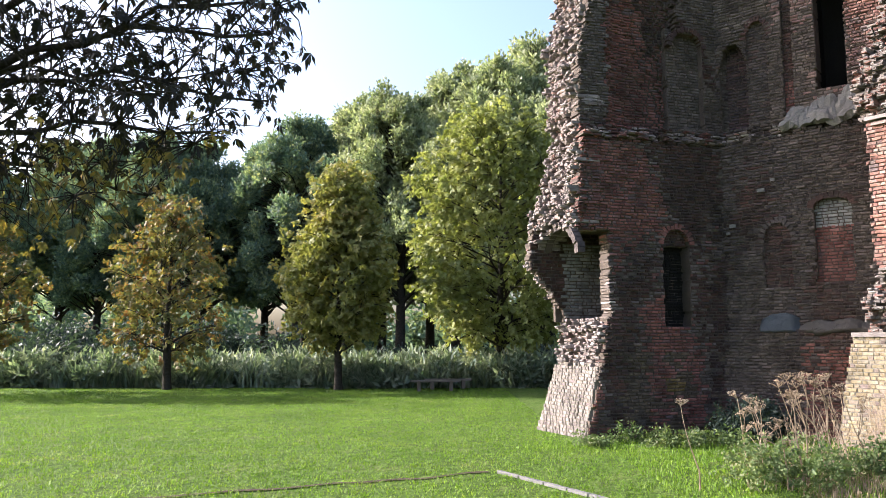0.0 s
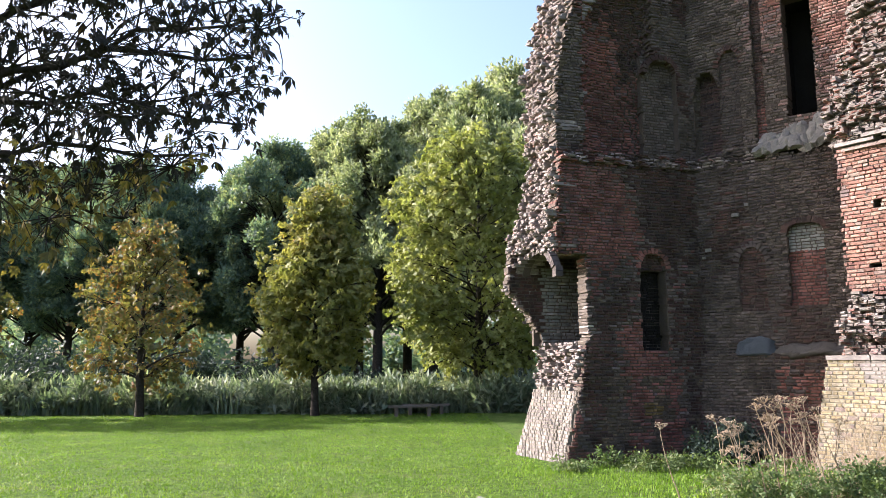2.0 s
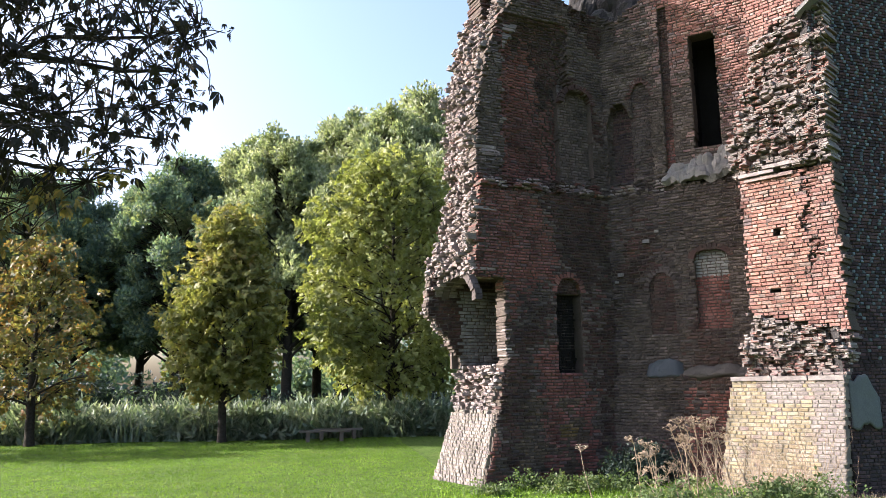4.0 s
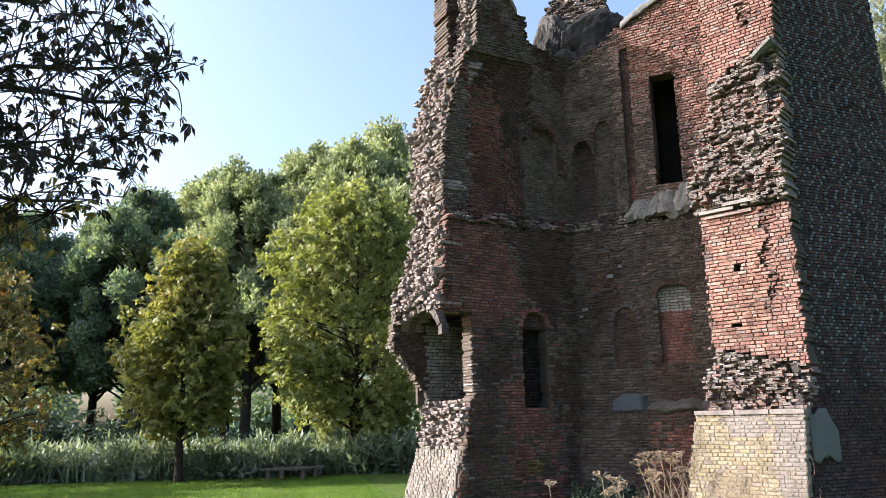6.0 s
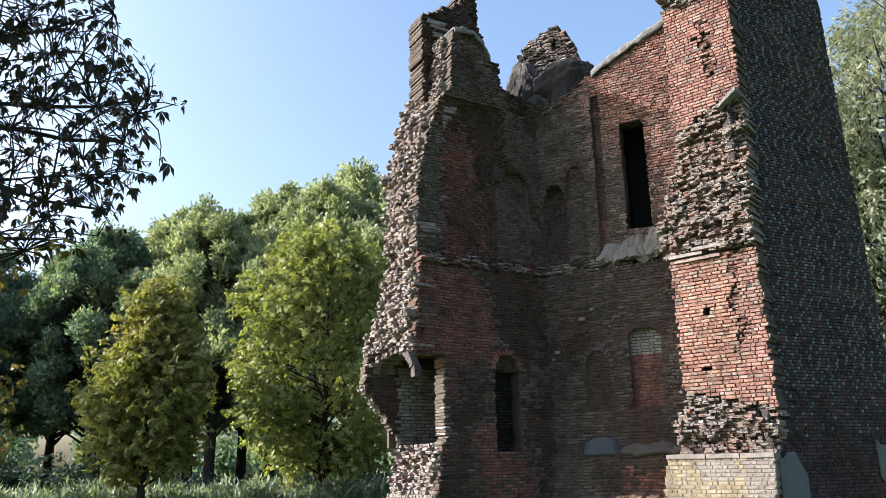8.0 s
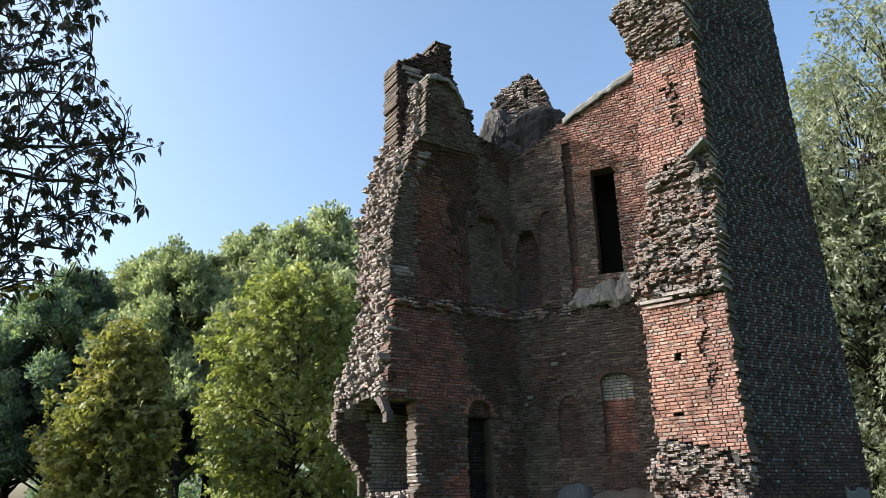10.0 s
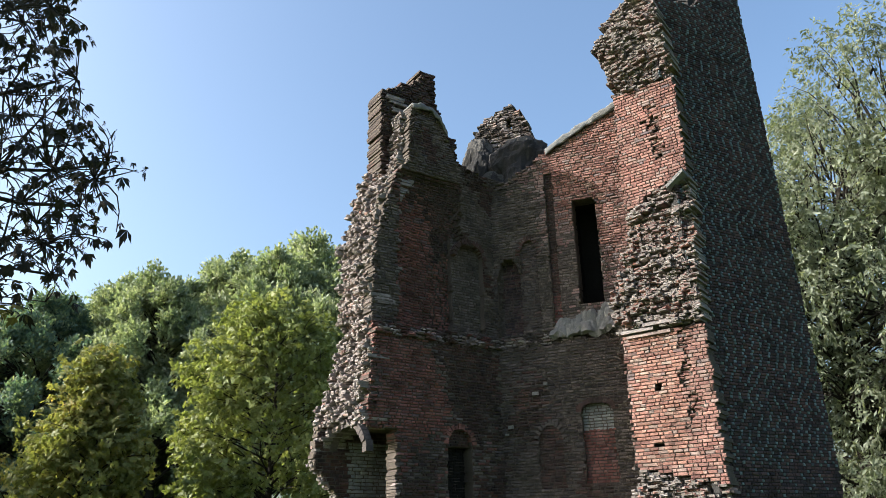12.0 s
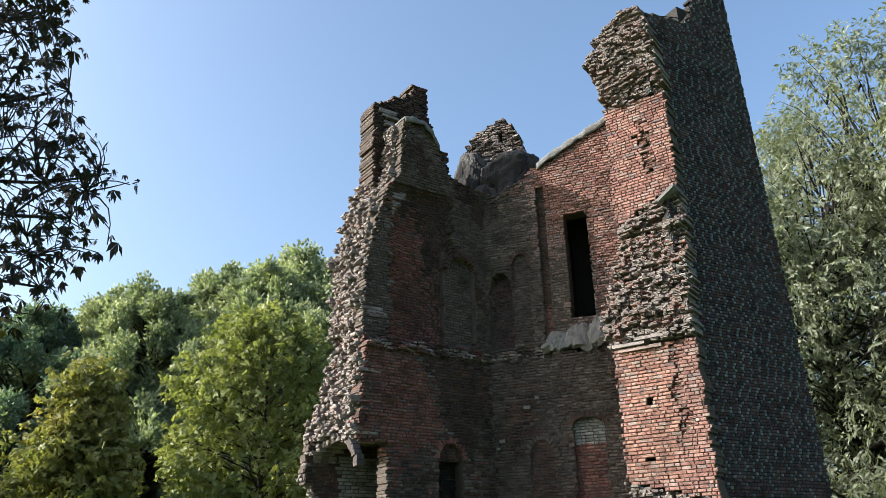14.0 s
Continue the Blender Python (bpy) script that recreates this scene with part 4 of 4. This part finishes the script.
blades("reeds", REED_MAT, 34000, 51, (-17, 9), (24.8, 34), 0.72, 0.06, "band of pale green reeds beyond the lawn", "reeds", base=0, curve=1.7, clump=0.5)
thicket("reed_bed_edge", [(rnd.uniform(-17, 8), 24.9 + rnd.uniform(0, 2.5), rnd.uniform(0.1, 0.5), rnd.uniform(0.3, 0.9), 0.4, rnd.uniform(0.3, 0.75)) for _ in range(200)], REED_MAT, 60000, 0.10, 36, "low leafy growth at the edge of the reeds", "undergrowth", droop=-0.5, long=3.2)
blades("grass", GRASS_MAT, 210000, 52, (-14, 6.5), (6.0, 24.6), 0.024, 0.014, "short mown grass on the lawn", "grass", clump=0.8, curve=2.2,
       keep=lambda x, y: (np.abs(x + 0.5) < 0.72 * y) & ~((x > 2.0) & (y > 12.2)))


# ---- small parts of the ruin ----
def lump_sheet(name, wall, s0, s1, path, mat, label, ns=40, nt=10, bump=0.04, seed=0.0, thick=0.12, smooth=True):
    """An uneven cushion of mortar: path(s, t) gives height and depth across it."""
    s = Soup()
    pts = []
    for i in range(ns + 1):
        a = s0 + (s1 - s0) * i / ns
        for j in range(nt + 1):
            z, d = path(a, j / nt)
            edge = min(1.0, 6 * min(i / ns, 1 - i / ns))
            k = bump * (noise3(a * 5 + seed, z * 5, d * 5) + 0.6 * noise3(a * 14, z * 14, d * 14 + seed))
            pts.append(wall.place(a, z + k * edge, d + k * edge - thick * (1 - edge)))
    w = nt + 1
    s.add(pts, [(i * w + j, (i + 1) * w + j, (i + 1) * w + j + 1, i * w + j + 1) for i in range(ns) for j in range(nt)])
    o = s.ob(name, [mat], label=label, smooth=smooth)
    sol = o.modifiers.new("thickness", "SOLIDIFY")
    sol.thickness, sol.offset = thick, 0.0
    return under(RUIN, o)


def wob(s, k=0.06, f=2.2, seed=0.0):
    return k * noise3(s * f, seed, 1.3) + 0.5 * k * noise3(s * f * 3.1, seed, 4.3)


def cap(top, front, drop=0.13):
    """A mortar skin that hugs a wall top: up its front edge and over."""
    return lambda s, t: (top(s) - drop + (drop + 0.04) * math.sin(math.pi / 2 * min(1.0, t / 0.45)), front - 0.03 * t - 0.55 * max(0.0, t - 0.35))


lump_sheet("rubble_sill", w2, 1.0, 2.35, lambda s, t: (5.12 + wob(s, 0.08, 3, 1) + t * (0.28 + 0.42 * (s - 1.0) / 1.3), 0.05 - 0.34 * t), CAPPING, "sloping pale mortar sill below the slot window", ns=46, nt=12, bump=0.07, seed=2, smooth=False)
lump_sheet("lower_ledge", w2, 1.14, 2.5, lambda s, t: (1.70 + wob(s, 0.04, 3, 6) + 0.14 * t, 0.12 - 0.14 * t), PLASTER, "sloping mortar ledge on the shaded wall", bump=0.03, seed=5)
lump_sheet("ledge_flashing", w2, 0.54, 1.15, lambda s, t: (1.70 + t * (0.08 + 0.22 * math.sqrt(max(0.0, 1 - ((s - 0.88) / 0.31) ** 2))), 0.10 - 0.09 * t), SLATE, "blue-grey half-round mortar hood", bump=0.015, seed=6)
lump_sheet("wall_capping", w1, 0.86, 1.68, cap(TOP1, -0.04, 0.08), CAPPING, "rounded cement capping on the wall top", bump=0.03, seed=9, thick=0.04)
lump_sheet("wall_capping", w2, 1.15, 2.85, cap(TOP2, -0.12, 0.12), CAPPING, "pale cement capping on the sloping wall top", bump=0.035, seed=7, thick=0.03)


# vault fill that still stands behind the broken corner, capped with cement
def mound(s0, back, rs, rb, z0, z1, label, seed):
    s, pts, na, nt = Soup(), [], 80, 26
    for j in range(nt + 1):
        e = math.pi / 2 * j / nt
        for i in range(na):
            a = 2 * math.pi * i / na
            x, y, h = math.cos(a) * math.cos(e), math.sin(a) * math.cos(e), math.sin(e) * 1.4
            k = 1 + 0.26 * noise3(x * 1.4 + seed, y * 1.4, h * 1.4) + 0.14 * noise3(x * 4, y * 4 + seed, h * 4) + 0.07 * noise3(x * 11, y * 11, h * 11 + seed)
            r = max(0.0, math.cos(e)) ** 0.7 * k
            q = PB + U2 * (s0 + rs * r * math.cos(a)) - N2 * (back + rb * r * math.sin(a))
            pts.append((q.x, q.y, z0 + (z1 - z0) * math.sin(e) * (0.7 + 0.3 * k)))
    s.v.extend(pts)
    for j in range(nt):
        for i in range(na):
            s.f.append((j * na + i, j * na + (i + 1) % na, (j + 1) * na + (i + 1) % na, (j + 1) * na + i))
            s.m.append(1 if j > 14 + noise3(math.cos(6.283 * i / na) * 2, math.sin(6.283 * i / na) * 2, seed) * 8 else 0)
    under(RUIN, s.ob("vault_fill", [MORTAR_DARK, PLASTER], label=label, smooth=False))


mound(0.42, 1.15, 0.92, 0.8, 8.5, 10.05, "rounded vault fill with a cement cap", 1.0)
mound(-0.62, 1.25, 0.5, 0.45, 8.6, 10.35, "dark lump of broken vault fill", 4.0)
mound(-0.2, 0.75, 0.55, 0.35, 8.2, 9.15, "low lump of vault fill in the corner", 7.0)

fp = Wall(PB - N2 * 1.3, U2, N2, 17)
ftop = table([(-0.75, 10.65), (-0.5, 10.9), (-0.1, 11.1), (0.12, 11.2), (0.35, 10.85), (0.6, 10.2)])
fp.lay(8.4, 11.3, lambda z: -0.78, lambda z: 0.62, lambda s, z: None if z > ftop(s) else 0.03 * noise3(s * 4, z * 4, 0), mat=lambda s, z, w: 0 if noise3(s * 3, z * 3, 0) > 0 else 1, rough=lambda s, z: 0.8, deep=0.4, ragged=0.08, holes=(box_hole(0.02, 0.12, 10.55, 10.75),))
close_wall(fp, "far_parapet", [GREY_BRICK, RUBBLE], [MORTAR], "jagged piece of far parapet with a small hole")

def arch_ring(wall, s0, s1, z1, rise, d, mat, label, wide=0.10, n=13):
    """Bricks set on end round an arched head."""
    c, h = (s0 + s1) / 2, (s1 - s0) / 2
    r = random.Random(int(s0 * 100))
    for i in range(n):
        a = math.pi * (i + 0.5) / n
        p = Vector((c + (h + wide / 2) * math.cos(a), z1 + (rise + wide / 2) * math.sin(a), 0))
        out = wall.u * math.cos(a) + UP * math.sin(a)
        tan = wall.u * -math.sin(a) + UP * math.cos(a)
        s = Soup()
        k = r.uniform(0.8, 1.1)
        s.box(wall.place(p.x, p.y, d + r.uniform(-0.02, 0.006) - 0.06), out * wide / 2 * k, tan * (math.pi * (h + wide / 2) / n * 0.40), wall.n * 0.065)
        under(RUIN, s.ob("voussoir", [mat]))


arch_ring(w1, 1.48, 1.99, 3.2, 0.27, 0.012, RED_SHADE, "arch of red bricks over the niche")
arch_ring(w1, 1.9, 2.52, 6.85, 0.28, -0.15, SOOTY_SHADE, "dark brick arch of the blind niche")
arch_ring(w2, 0.66, 1.10, 3.2, 0.34, 0.012, GREY_BRICK, "grey brick arch of the blind niche")
arch_ring(w2, 0.47, 0.82, 6.9, 0.30, -0.15, SOOTY_SHADE, "dark brick arch of the blind niche")
arch_ring(w2, 1.47, 2.02, 3.74, 0.13, 0.012, SOOTY_SHADE, "flat brick arch over the blocked niche")
arch_ring(Wall(PA + U1 * -0.2, -N1, -U1, 1), 0.0, 1.22, 3.0, 0.46, 0.0, GREY_BRICK, "broken brick arch over the hollow", 0.13, 19)

# pale stone slab and string courses on the pier
s = Soup()
for a, b, z, d in ((0.02, 0.62, 5.03, 0.10), (0.45, 1.12, 5.10, 0.13), (0.1, 0.9, 4.95, 0.05)):
    s.box(w3.place((a + b) / 2, z, d - 0.2), U3 * (b - a) / 2, N3 * 0.2, UP * 0.028)
step_forward(under(RUIN, s.ob("string_course", [RUBBLE], label="broken pale string course")))
s = Soup()
s.box(w3.place(1.38, 7.68, -0.02), U3 * 0.17 + UP * 0.12, N3 * 0.16, UP * 0.035)
step_forward(under(RUIN, s.ob("stone_slab", [CAPPING], label="tilted pale stone slab")))
for a, b in ((-0.36, 0.3), (0.32, 0.85), (0.87, 1.38)):
    s = Soup()
    s.box(w3.place((a + b) / 2, 1.66, 0.02), U3 * (b - a) / 2, N3 * 0.13, UP * 0.035)
    step_forward(under(RUIN, s.ob("plinth_stone", [PALE])))
# remnants of render on the outer wall
step_forward(lump_sheet("render_patch", w4, 0.05, 0.62, lambda s, t: (0.95 + 0.1 * wob(s, 1, 4, 1) + t * (0.72 - 0.25 * max(0, s - 0.4) / 0.2), 0.03), PATCH, "pale grey-green render patch", ns=18, nt=14, bump=0.008, seed=1, thick=0.03))
step_forward(lump_sheet("render_patch", w4, 2.3, 2.88, lambda s, t: (1.2 + 0.1 * wob(s, 1, 4, 3) + t * 0.62, 0.03), PATCH, "pale grey-green render patch", ns=18, nt=14, bump=0.008, seed=2, thick=0.03))
# small lime stains stuck to the shaded wall
for k, (a, z, w, h) in enumerate(((0.66, 4.12, 0.06, 0.03), (0.86, 4.28, 0.035, 0.025), (0.16, 3.55, 0.05, 0.03), (0.08, 3.42, 0.03, 0.02))):
    s = Soup()
    s.box(w2.place(a, z, 0.02), U2 * w, N2 * 0.025, UP * h)
    under(RUIN, s.ob("pale_stone", [CAPPING]))
# iron tie at the top of the pier
s = Soup()
s.tube([w3.place(1.3, 11.9, -0.1), PD + U4 * 1.25 - N4 * 0.1 + UP * 12.25], [0.012, 0.012], 6)
step_forward(under(RUIN, s.ob("iron_tie", [VOID], label="thin dark iron tie rod")))
# ---- near chestnut tree whose boughs hang into the view ----
def near_chestnut():
    rnd = random.Random(77)
    root = group_at("chestnut_tree", (-6.6, 6.6, 0))
    tagged(root, "old chestnut tree with autumn leaves, coloured dark as if backlit, on spreading boughs", "tree")
    s = Soup()
    s.tube([(-6.6, 6.6, -0.1), (-6.6, 6.6, 0.3), (-6.5, 6.6, 1.5), (-6.4, 6.55, 2.8), (-6.5, 6.6, 4.5), (-6.5, 6.5, 7.0)], [0.45, 0.33, 0.28, 0.25, 0.18, 0.07], 12)
    under(root, s.ob("trunk", BARK, smooth=True))
    ends = [((-1.25, 6.6, 4.8), 2.9, 0.07), ((-1.4, 6.5, 3.75), 2.7, 0.06), ((-1.3, 5.7, 7.2), 4.2, 0.07), ((-3.4, 6.3, 3.2), 2.4, 0.05), ((-4.0, 6.4, 5.3), 3.4, 0.06), ((-1.2, 6.0, 6.0), 3.5, 0.07), ((-1.3, 6.2, 4.25), 2.7, 0.09), ((-1.9, 6.0, 3.35), 2.6, 0.07), ((-1.15, 6.4, 5.4), 3.2, 0.09), ((-1.35, 6.1, 6.6), 3.8, 0.08), ((-1.6, 5.6, 7.8), 4.4, 0.08), ((-2.7, 6.9, 3.0), 2.5, 0.06), ((-2.4, 5.4, 4.9), 3.0, 0.07), ((-2.9, 7.2, 4.0), 2.8, 0.07), ((-3.6, 5.2, 6.2), 3.6, 0.07)]
    spine = []
    for e, z0, r in ends:
        b = Soup()
        start, e = Vector((-6.45, 6.6, z0)), Vector(e)
        e.x = min(e.x, edge(e) - 0.2)
        n = 12
        lift = Vector((0, rnd.uniform(-0.3, 0.3), rnd.uniform(0.25, 0.6)))
        pts = [start.lerp(e, i / n) + lift * math.sin(math.pi * i / n) + Vector((0, noise3(i * 0.6, z0, 0) * 0.18, noise3(i * 0.6, z0, 5) * 0.15)) for i in range(n + 1)]
        b.tube(pts, [0.62 * r * (1 - 0.9 * i / n) + 0.006 for i in range(n + 1)], 8)
        spine += pts[3:]
        for i in range(4, n):
            for _ in range(4):
                q = pts[i] + Vector((rnd.uniform(-0.1, 0.8), rnd.uniform(-0.7, 0.7), rnd.uniform(-0.45, 0.7)))
                if q.x > edge(q):
                    continue
                limb(b, pts[i], q, 0.010, 0.004, rnd, bend=0.25, n=5, sides=5)
                spine.append(q)
        under(root, b.ob("bough", BARK, smooth=True))
    sp = np.array([tuple(p) for p in spine])
    tw, lv, lo = Soup(), Soup(), Soup()
    made = 0
    while made < 3400:
        low = made > 3080
        p = Vector((rnd.uniform(-5.2, -0.9), rnd.uniform(5.3, 7.0), rnd.uniform(2.45, 3.3) if low else rnd.uniform(3.05, 8.4)))
        if p.x > edge(p) - 0.03:
            continue
        d = ((sp - np.array(p)) ** 2).sum(1)
        k = int(d.argmin())
        if d[k] > (0.5 if low else 0.36):
            continue
        limb(tw, spine[k], p, 0.007, 0.0035, rnd, bend=0.15, n=4, sides=4)
        made += 1
        for _ in range(rnd.choice((1, 1, 2, 2))):
            palm(lo if low else lv, p + Vector((rnd.uniform(-0.1, 0.1), rnd.uniform(-0.1, 0.1), rnd.uniform(-0.08, 0.05))), rnd)
    under(root, tagged(tw.ob("twig", BARK, smooth=True), kind="stuff"))
    under(root, lv.ob("crown", LEAF_BACKLIT))
    under(root, lo.ob("low_crown", LEAF_TURNING, label="yellowing leaves of the low boughs"))


def edge(p):
    """How far the boughs reach at a place's height: its largest x."""
    f = table([(2.3, -2.6), (2.7, -2.5), (3.1, -2.1), (3.25, -1.85), (3.45, -1.42), (3.75, -1.46), (4.0, -1.22), (4.3, -1.3), (4.56, -1.14), (4.8, -1.28), (5.12, -1.46), (5.34, -1.7), (5.8, -1.68), (6.6, -1.8), (7.2, -1.9), (8.2, -2.0)])
    k = p.y / 6.2
    return (f(1.6 + (p.z - 1.6) / k) + 0.05 + 0.08 * noise3(p.z * 2.3, p.y * 1.5, 0)) * k


def palm(soup, at, rnd):
    """A chestnut leaf: five to seven limp leaflets spread from one point."""
    n = rnd.choice((5, 5, 6, 7))
    a0 = rnd.uniform(0, 2 * math.pi)
    tip = Vector((rnd.uniform(-0.7, 0.9), rnd.uniform(-0.8, 0.8), rnd.uniform(-1.0, 0.1))).normalized()
    side = tip.cross(Vector((rnd.uniform(-1, 1), rnd.uniform(-1, 1), 1.2))).normalized()
    up = side.cross(tip)
    size = rnd.uniform(0.055, 0.11)
    for i in range(n):
        f = (i / (n - 1) - 0.5) * 2.0
        d = (tip * math.cos(f * 0.95) + side * math.sin(f * 0.95) - up * rnd.uniform(-0.25, 0.6)).normalized()
        w = d.cross(up).normalized()
        ln = size * (1.05 - 0.35 * abs(f)) * rnd.uniform(0.85, 1.15)
        mid, end = at + d * ln * 0.62 - up * 0.01, at + d * ln - UP * ln * rnd.uniform(0.05, 0.35)
        curl = up * ln * rnd.uniform(0.0, 0.10)
        q = [at, at + d * ln * 0.35 + w * ln * 0.08, mid + w * ln * 0.17 + curl, end, mid - w * ln * 0.17 + curl, at + d * ln * 0.35 - w * ln * 0.10]
        soup.add(q, [(0, 1, 5), (1, 2, 4, 5), (2, 3, 4)])


near_chestnut()


# ---- weeds by the ruin ----
def hogweed(head, seed, spread=0.09, heads=3):
    """A dead hogweed: ribbed stalk, forked top and flat seed heads."""
    rnd = random.Random(seed)
    hx, hy, hz = head
    bx, by = hx + rnd.uniform(0.02, 0.25), hy + rnd.uniform(-0.15, 0.15)
    g = ground_height(bx, by)
    root = group_at("dead_hogweed", (bx, by, g))
    tagged(root, "dead brown hogweed stalk with dry flat seed heads", "weed", "dead hogweeds")
    s = Soup()
    fork = Vector((bx * 0.55 + hx * 0.45, by * 0.55 + hy * 0.45, g + (hz - g) * rnd.uniform(0.45, 0.6)))
    s.tube([(bx, by, g - 0.03), (bx, by, g + 0.2), fork], [0.010, 0.009, 0.007], 6)
    under(root, s.ob("stem", DRY_MAT))
    for k in range(heads):
        h = Vector((hx, hy, hz)) if k == 0 else Vector((hx + rnd.uniform(-0.16, 0.2), hy + rnd.uniform(-0.15, 0.15), hz - rnd.uniform(0.03, 0.25)))
        s = Soup()
        limb(s, fork, h - UP * 0.07, 0.005, 0.004, rnd, bend=0.06, n=4, sides=5)
        for i in range(15):
            a, q = rnd.uniform(0, 6.28), spread * math.sqrt(rnd.random())
            tip = h + Vector((q * math.cos(a), q * math.sin(a), rnd.uniform(-0.015, 0.02) - q * 0.25))
            s.tube([h - UP * 0.07, tip], [0.0022, 0.0018], 3)
            for _ in range(5):
                c = tip + Vector((rnd.gauss(0, 0.011), rnd.gauss(0, 0.011), rnd.uniform(-0.004, 0.012)))
                u = Vector((rnd.gauss(0, 1), rnd.gauss(0, 1), rnd.gauss(0, 0.6))).normalized() * 0.009
                w = u.orthogonal().normalized() * 0.006
                s.add([c - u, c + w, c + u, c - w], [(0, 1, 2, 3)])
        under(root, s.ob("seed_head", DRY_MAT))


for k, (x, y, z, n) in enumerate(((2.55, 8.2, 0.95, 1), (3.16, 8.2, 1.03, 2), (3.27, 8.15, 0.98, 2), (3.42, 8.25, 0.92, 3), (3.55, 8.1, 0.76, 3), (3.40, 8.3, 0.69, 2), (3.70, 8.2, 1.22, 3), (3.82, 8.1, 1.20, 4), (3.93, 8.3, 1.23, 4), (4.05, 8.2, 1.2, 4), (4.18, 8.3, 1.21, 3), (4.24, 8.1, 1.11, 3))):
    hogweed((x, y, z), 300 + k, heads=n)

rnd = random.Random(91)
thicket("nettles", [(rnd.uniform(3.0, 5.6), rnd.uniform(7.6, 8.9), rnd.uniform(0.05, 0.42), 0.16, 0.16, rnd.uniform(0.10, 0.24)) for _ in range(70)], LEAF_NETTLE, 12000, 0.030, 91, "tangle of nettles and bindweed below the pier", "nettles")
thicket("foot_weeds", [(rnd.uniform(2.1, 4.4), rnd.uniform(11.3, 11.95), rnd.uniform(-0.02, 0.12), 0.16, 0.14, rnd.uniform(0.05, 0.2)) for _ in range(34)], LEAF_NETTLE, 5000, 0.035, 92, "low weeds along the foot of the wall", "weeds")
thicket("corner_bush", [(rnd.uniform(4.2, 5.3), rnd.uniform(11.7, 12.5), rnd.uniform(0.1, 0.4), 0.25, 0.2, rnd.uniform(0.15, 0.35)) for _ in range(18)], LEAF_BLUE, 5000, 0.045, 93, "bush in the shaded corner, its green darkened as in shade", "bush")


def dry_tangle():
    g = random.Random(95)
    s = Soup()
    for _ in range(170):
        x, y = g.uniform(4.2, 5.9), g.uniform(8.4, 9.8)
        z = ground_height(x, y)
        h = g.uniform(0.35, 1.0) * (1.15 if x > 5 else 0.7)
        a = Vector((x, y, z - 0.02))
        b = a + Vector((g.uniform(-0.3, 0.3), g.uniform(-0.3, 0.3), h))
        pts = limb(s, a, b, 0.004, 0.0018, g, bend=0.18, n=4, sides=3)
        for _ in range(3):
            p = pts[g.choice((2, 3, 4))]
            limb(s, p, p + Vector((g.uniform(-0.15, 0.15), g.uniform(-0.15, 0.15), g.uniform(0, 0.2))), 0.002, 0.001, g, n=2, sides=3)
    tagged(s.ob("dry_stalks", DRY_MAT), "tangle of dry straw-coloured stalks before the plinth", "dry stalks", kind="stuff")


dry_tangle()
blades("bank_grass", DRY_MAT, 4000, 96, (3.6, 6.0), (6.6, 9.9), 0.12, 0.008, "dry pale grass on the low bank", "grass", curve=0.9)
blades("rough_grass", GRASS_MAT, 9000, 97, (1.2, 6.5), (7.2, 12.0), 0.055, 0.010, "longer grass round the foot of the ruin", "grass", keep=lambda x, y: (x > 2.4) | (y > 11.0), curve=0.6)

# ---- lawn edging ----
a, b = Vector((0.66, 9.26, 0)), Vector((1.6, 7.65, 0))
d = (b - a).normalized()
n = Vector((d.y, -d.x, 0))
at = 0.0
rnd = random.Random(6)
while at < (b - a).length:
    ln = rnd.uniform(0.28, 0.5)
    s = Soup()
    c = a + d * (at + ln / 2)
    c.z = ground_height(c.x, c.y) + 0.012
    s.box(c, d * (ln / 2 - 0.012), n * 0.026, UP * 0.02)
    o = tagged(s.ob("edging_stone", CAPPING), "pale flat edging stone sunk in the lawn", "edging stone", "row of edging stones")
    at += ln
SOIL = mortar_mat("bare_soil", (0.05, 0.038, 0.025), (0.12, 0.09, 0.06))
s = Soup()
pts = []
for i in range(61):
    t = i / 60
    x, y = 0.55 - 4.6 * t, 9.26 - 1.95 * t + 0.12 * noise3(t * 9, 0, 0)
    w = 0.025 + 0.03 * (0.5 + noise3(t * 16, 3, 0))
    pts += [(x, y - w, ground_height(x, y) + 0.014), (x, y + w, ground_height(x, y) + 0.014)]
s.add(pts, [(2 * i, 2 * i + 1, 2 * i + 3, 2 * i + 2) for i in range(60)])
tagged(s.ob("soil_groove", SOIL), "narrow groove of bare soil across the lawn", "groove", kind="structure")


# ---- bench at the far edge of the lawn ----
def bench(x, y, turn):
    root = group_at("bench", (x, y, 0))
    tagged(root, "low weathered wooden bench in the shade of the trees", "bench")
    m = Matrix.Rotation(turn, 3, "Z")
    for dy in (-0.1, 0.1):
        s = Soup()
        s.box(Vector((x, y, 0.30)) + m @ Vector((0, dy, 0)), m @ Vector((0.75, 0, 0)), m @ Vector((0, 0.08, 0)), UP * 0.025)
        under(root, s.ob("plank", WOODGREY))
    for dx in (-0.5, 0.5):
        s = Soup()
        s.box(Vector((x, y, 0.13)) + m @ Vector((dx, 0, 0)), m @ Vector((0.05, 0, 0)), m @ Vector((0, 0.14, 0)), UP * 0.15)
        under(root, s.ob("leg", WOODGREY))


bench(-0.25, 23.5, 0.1)
bench(0.15, 24.3, 0.1)
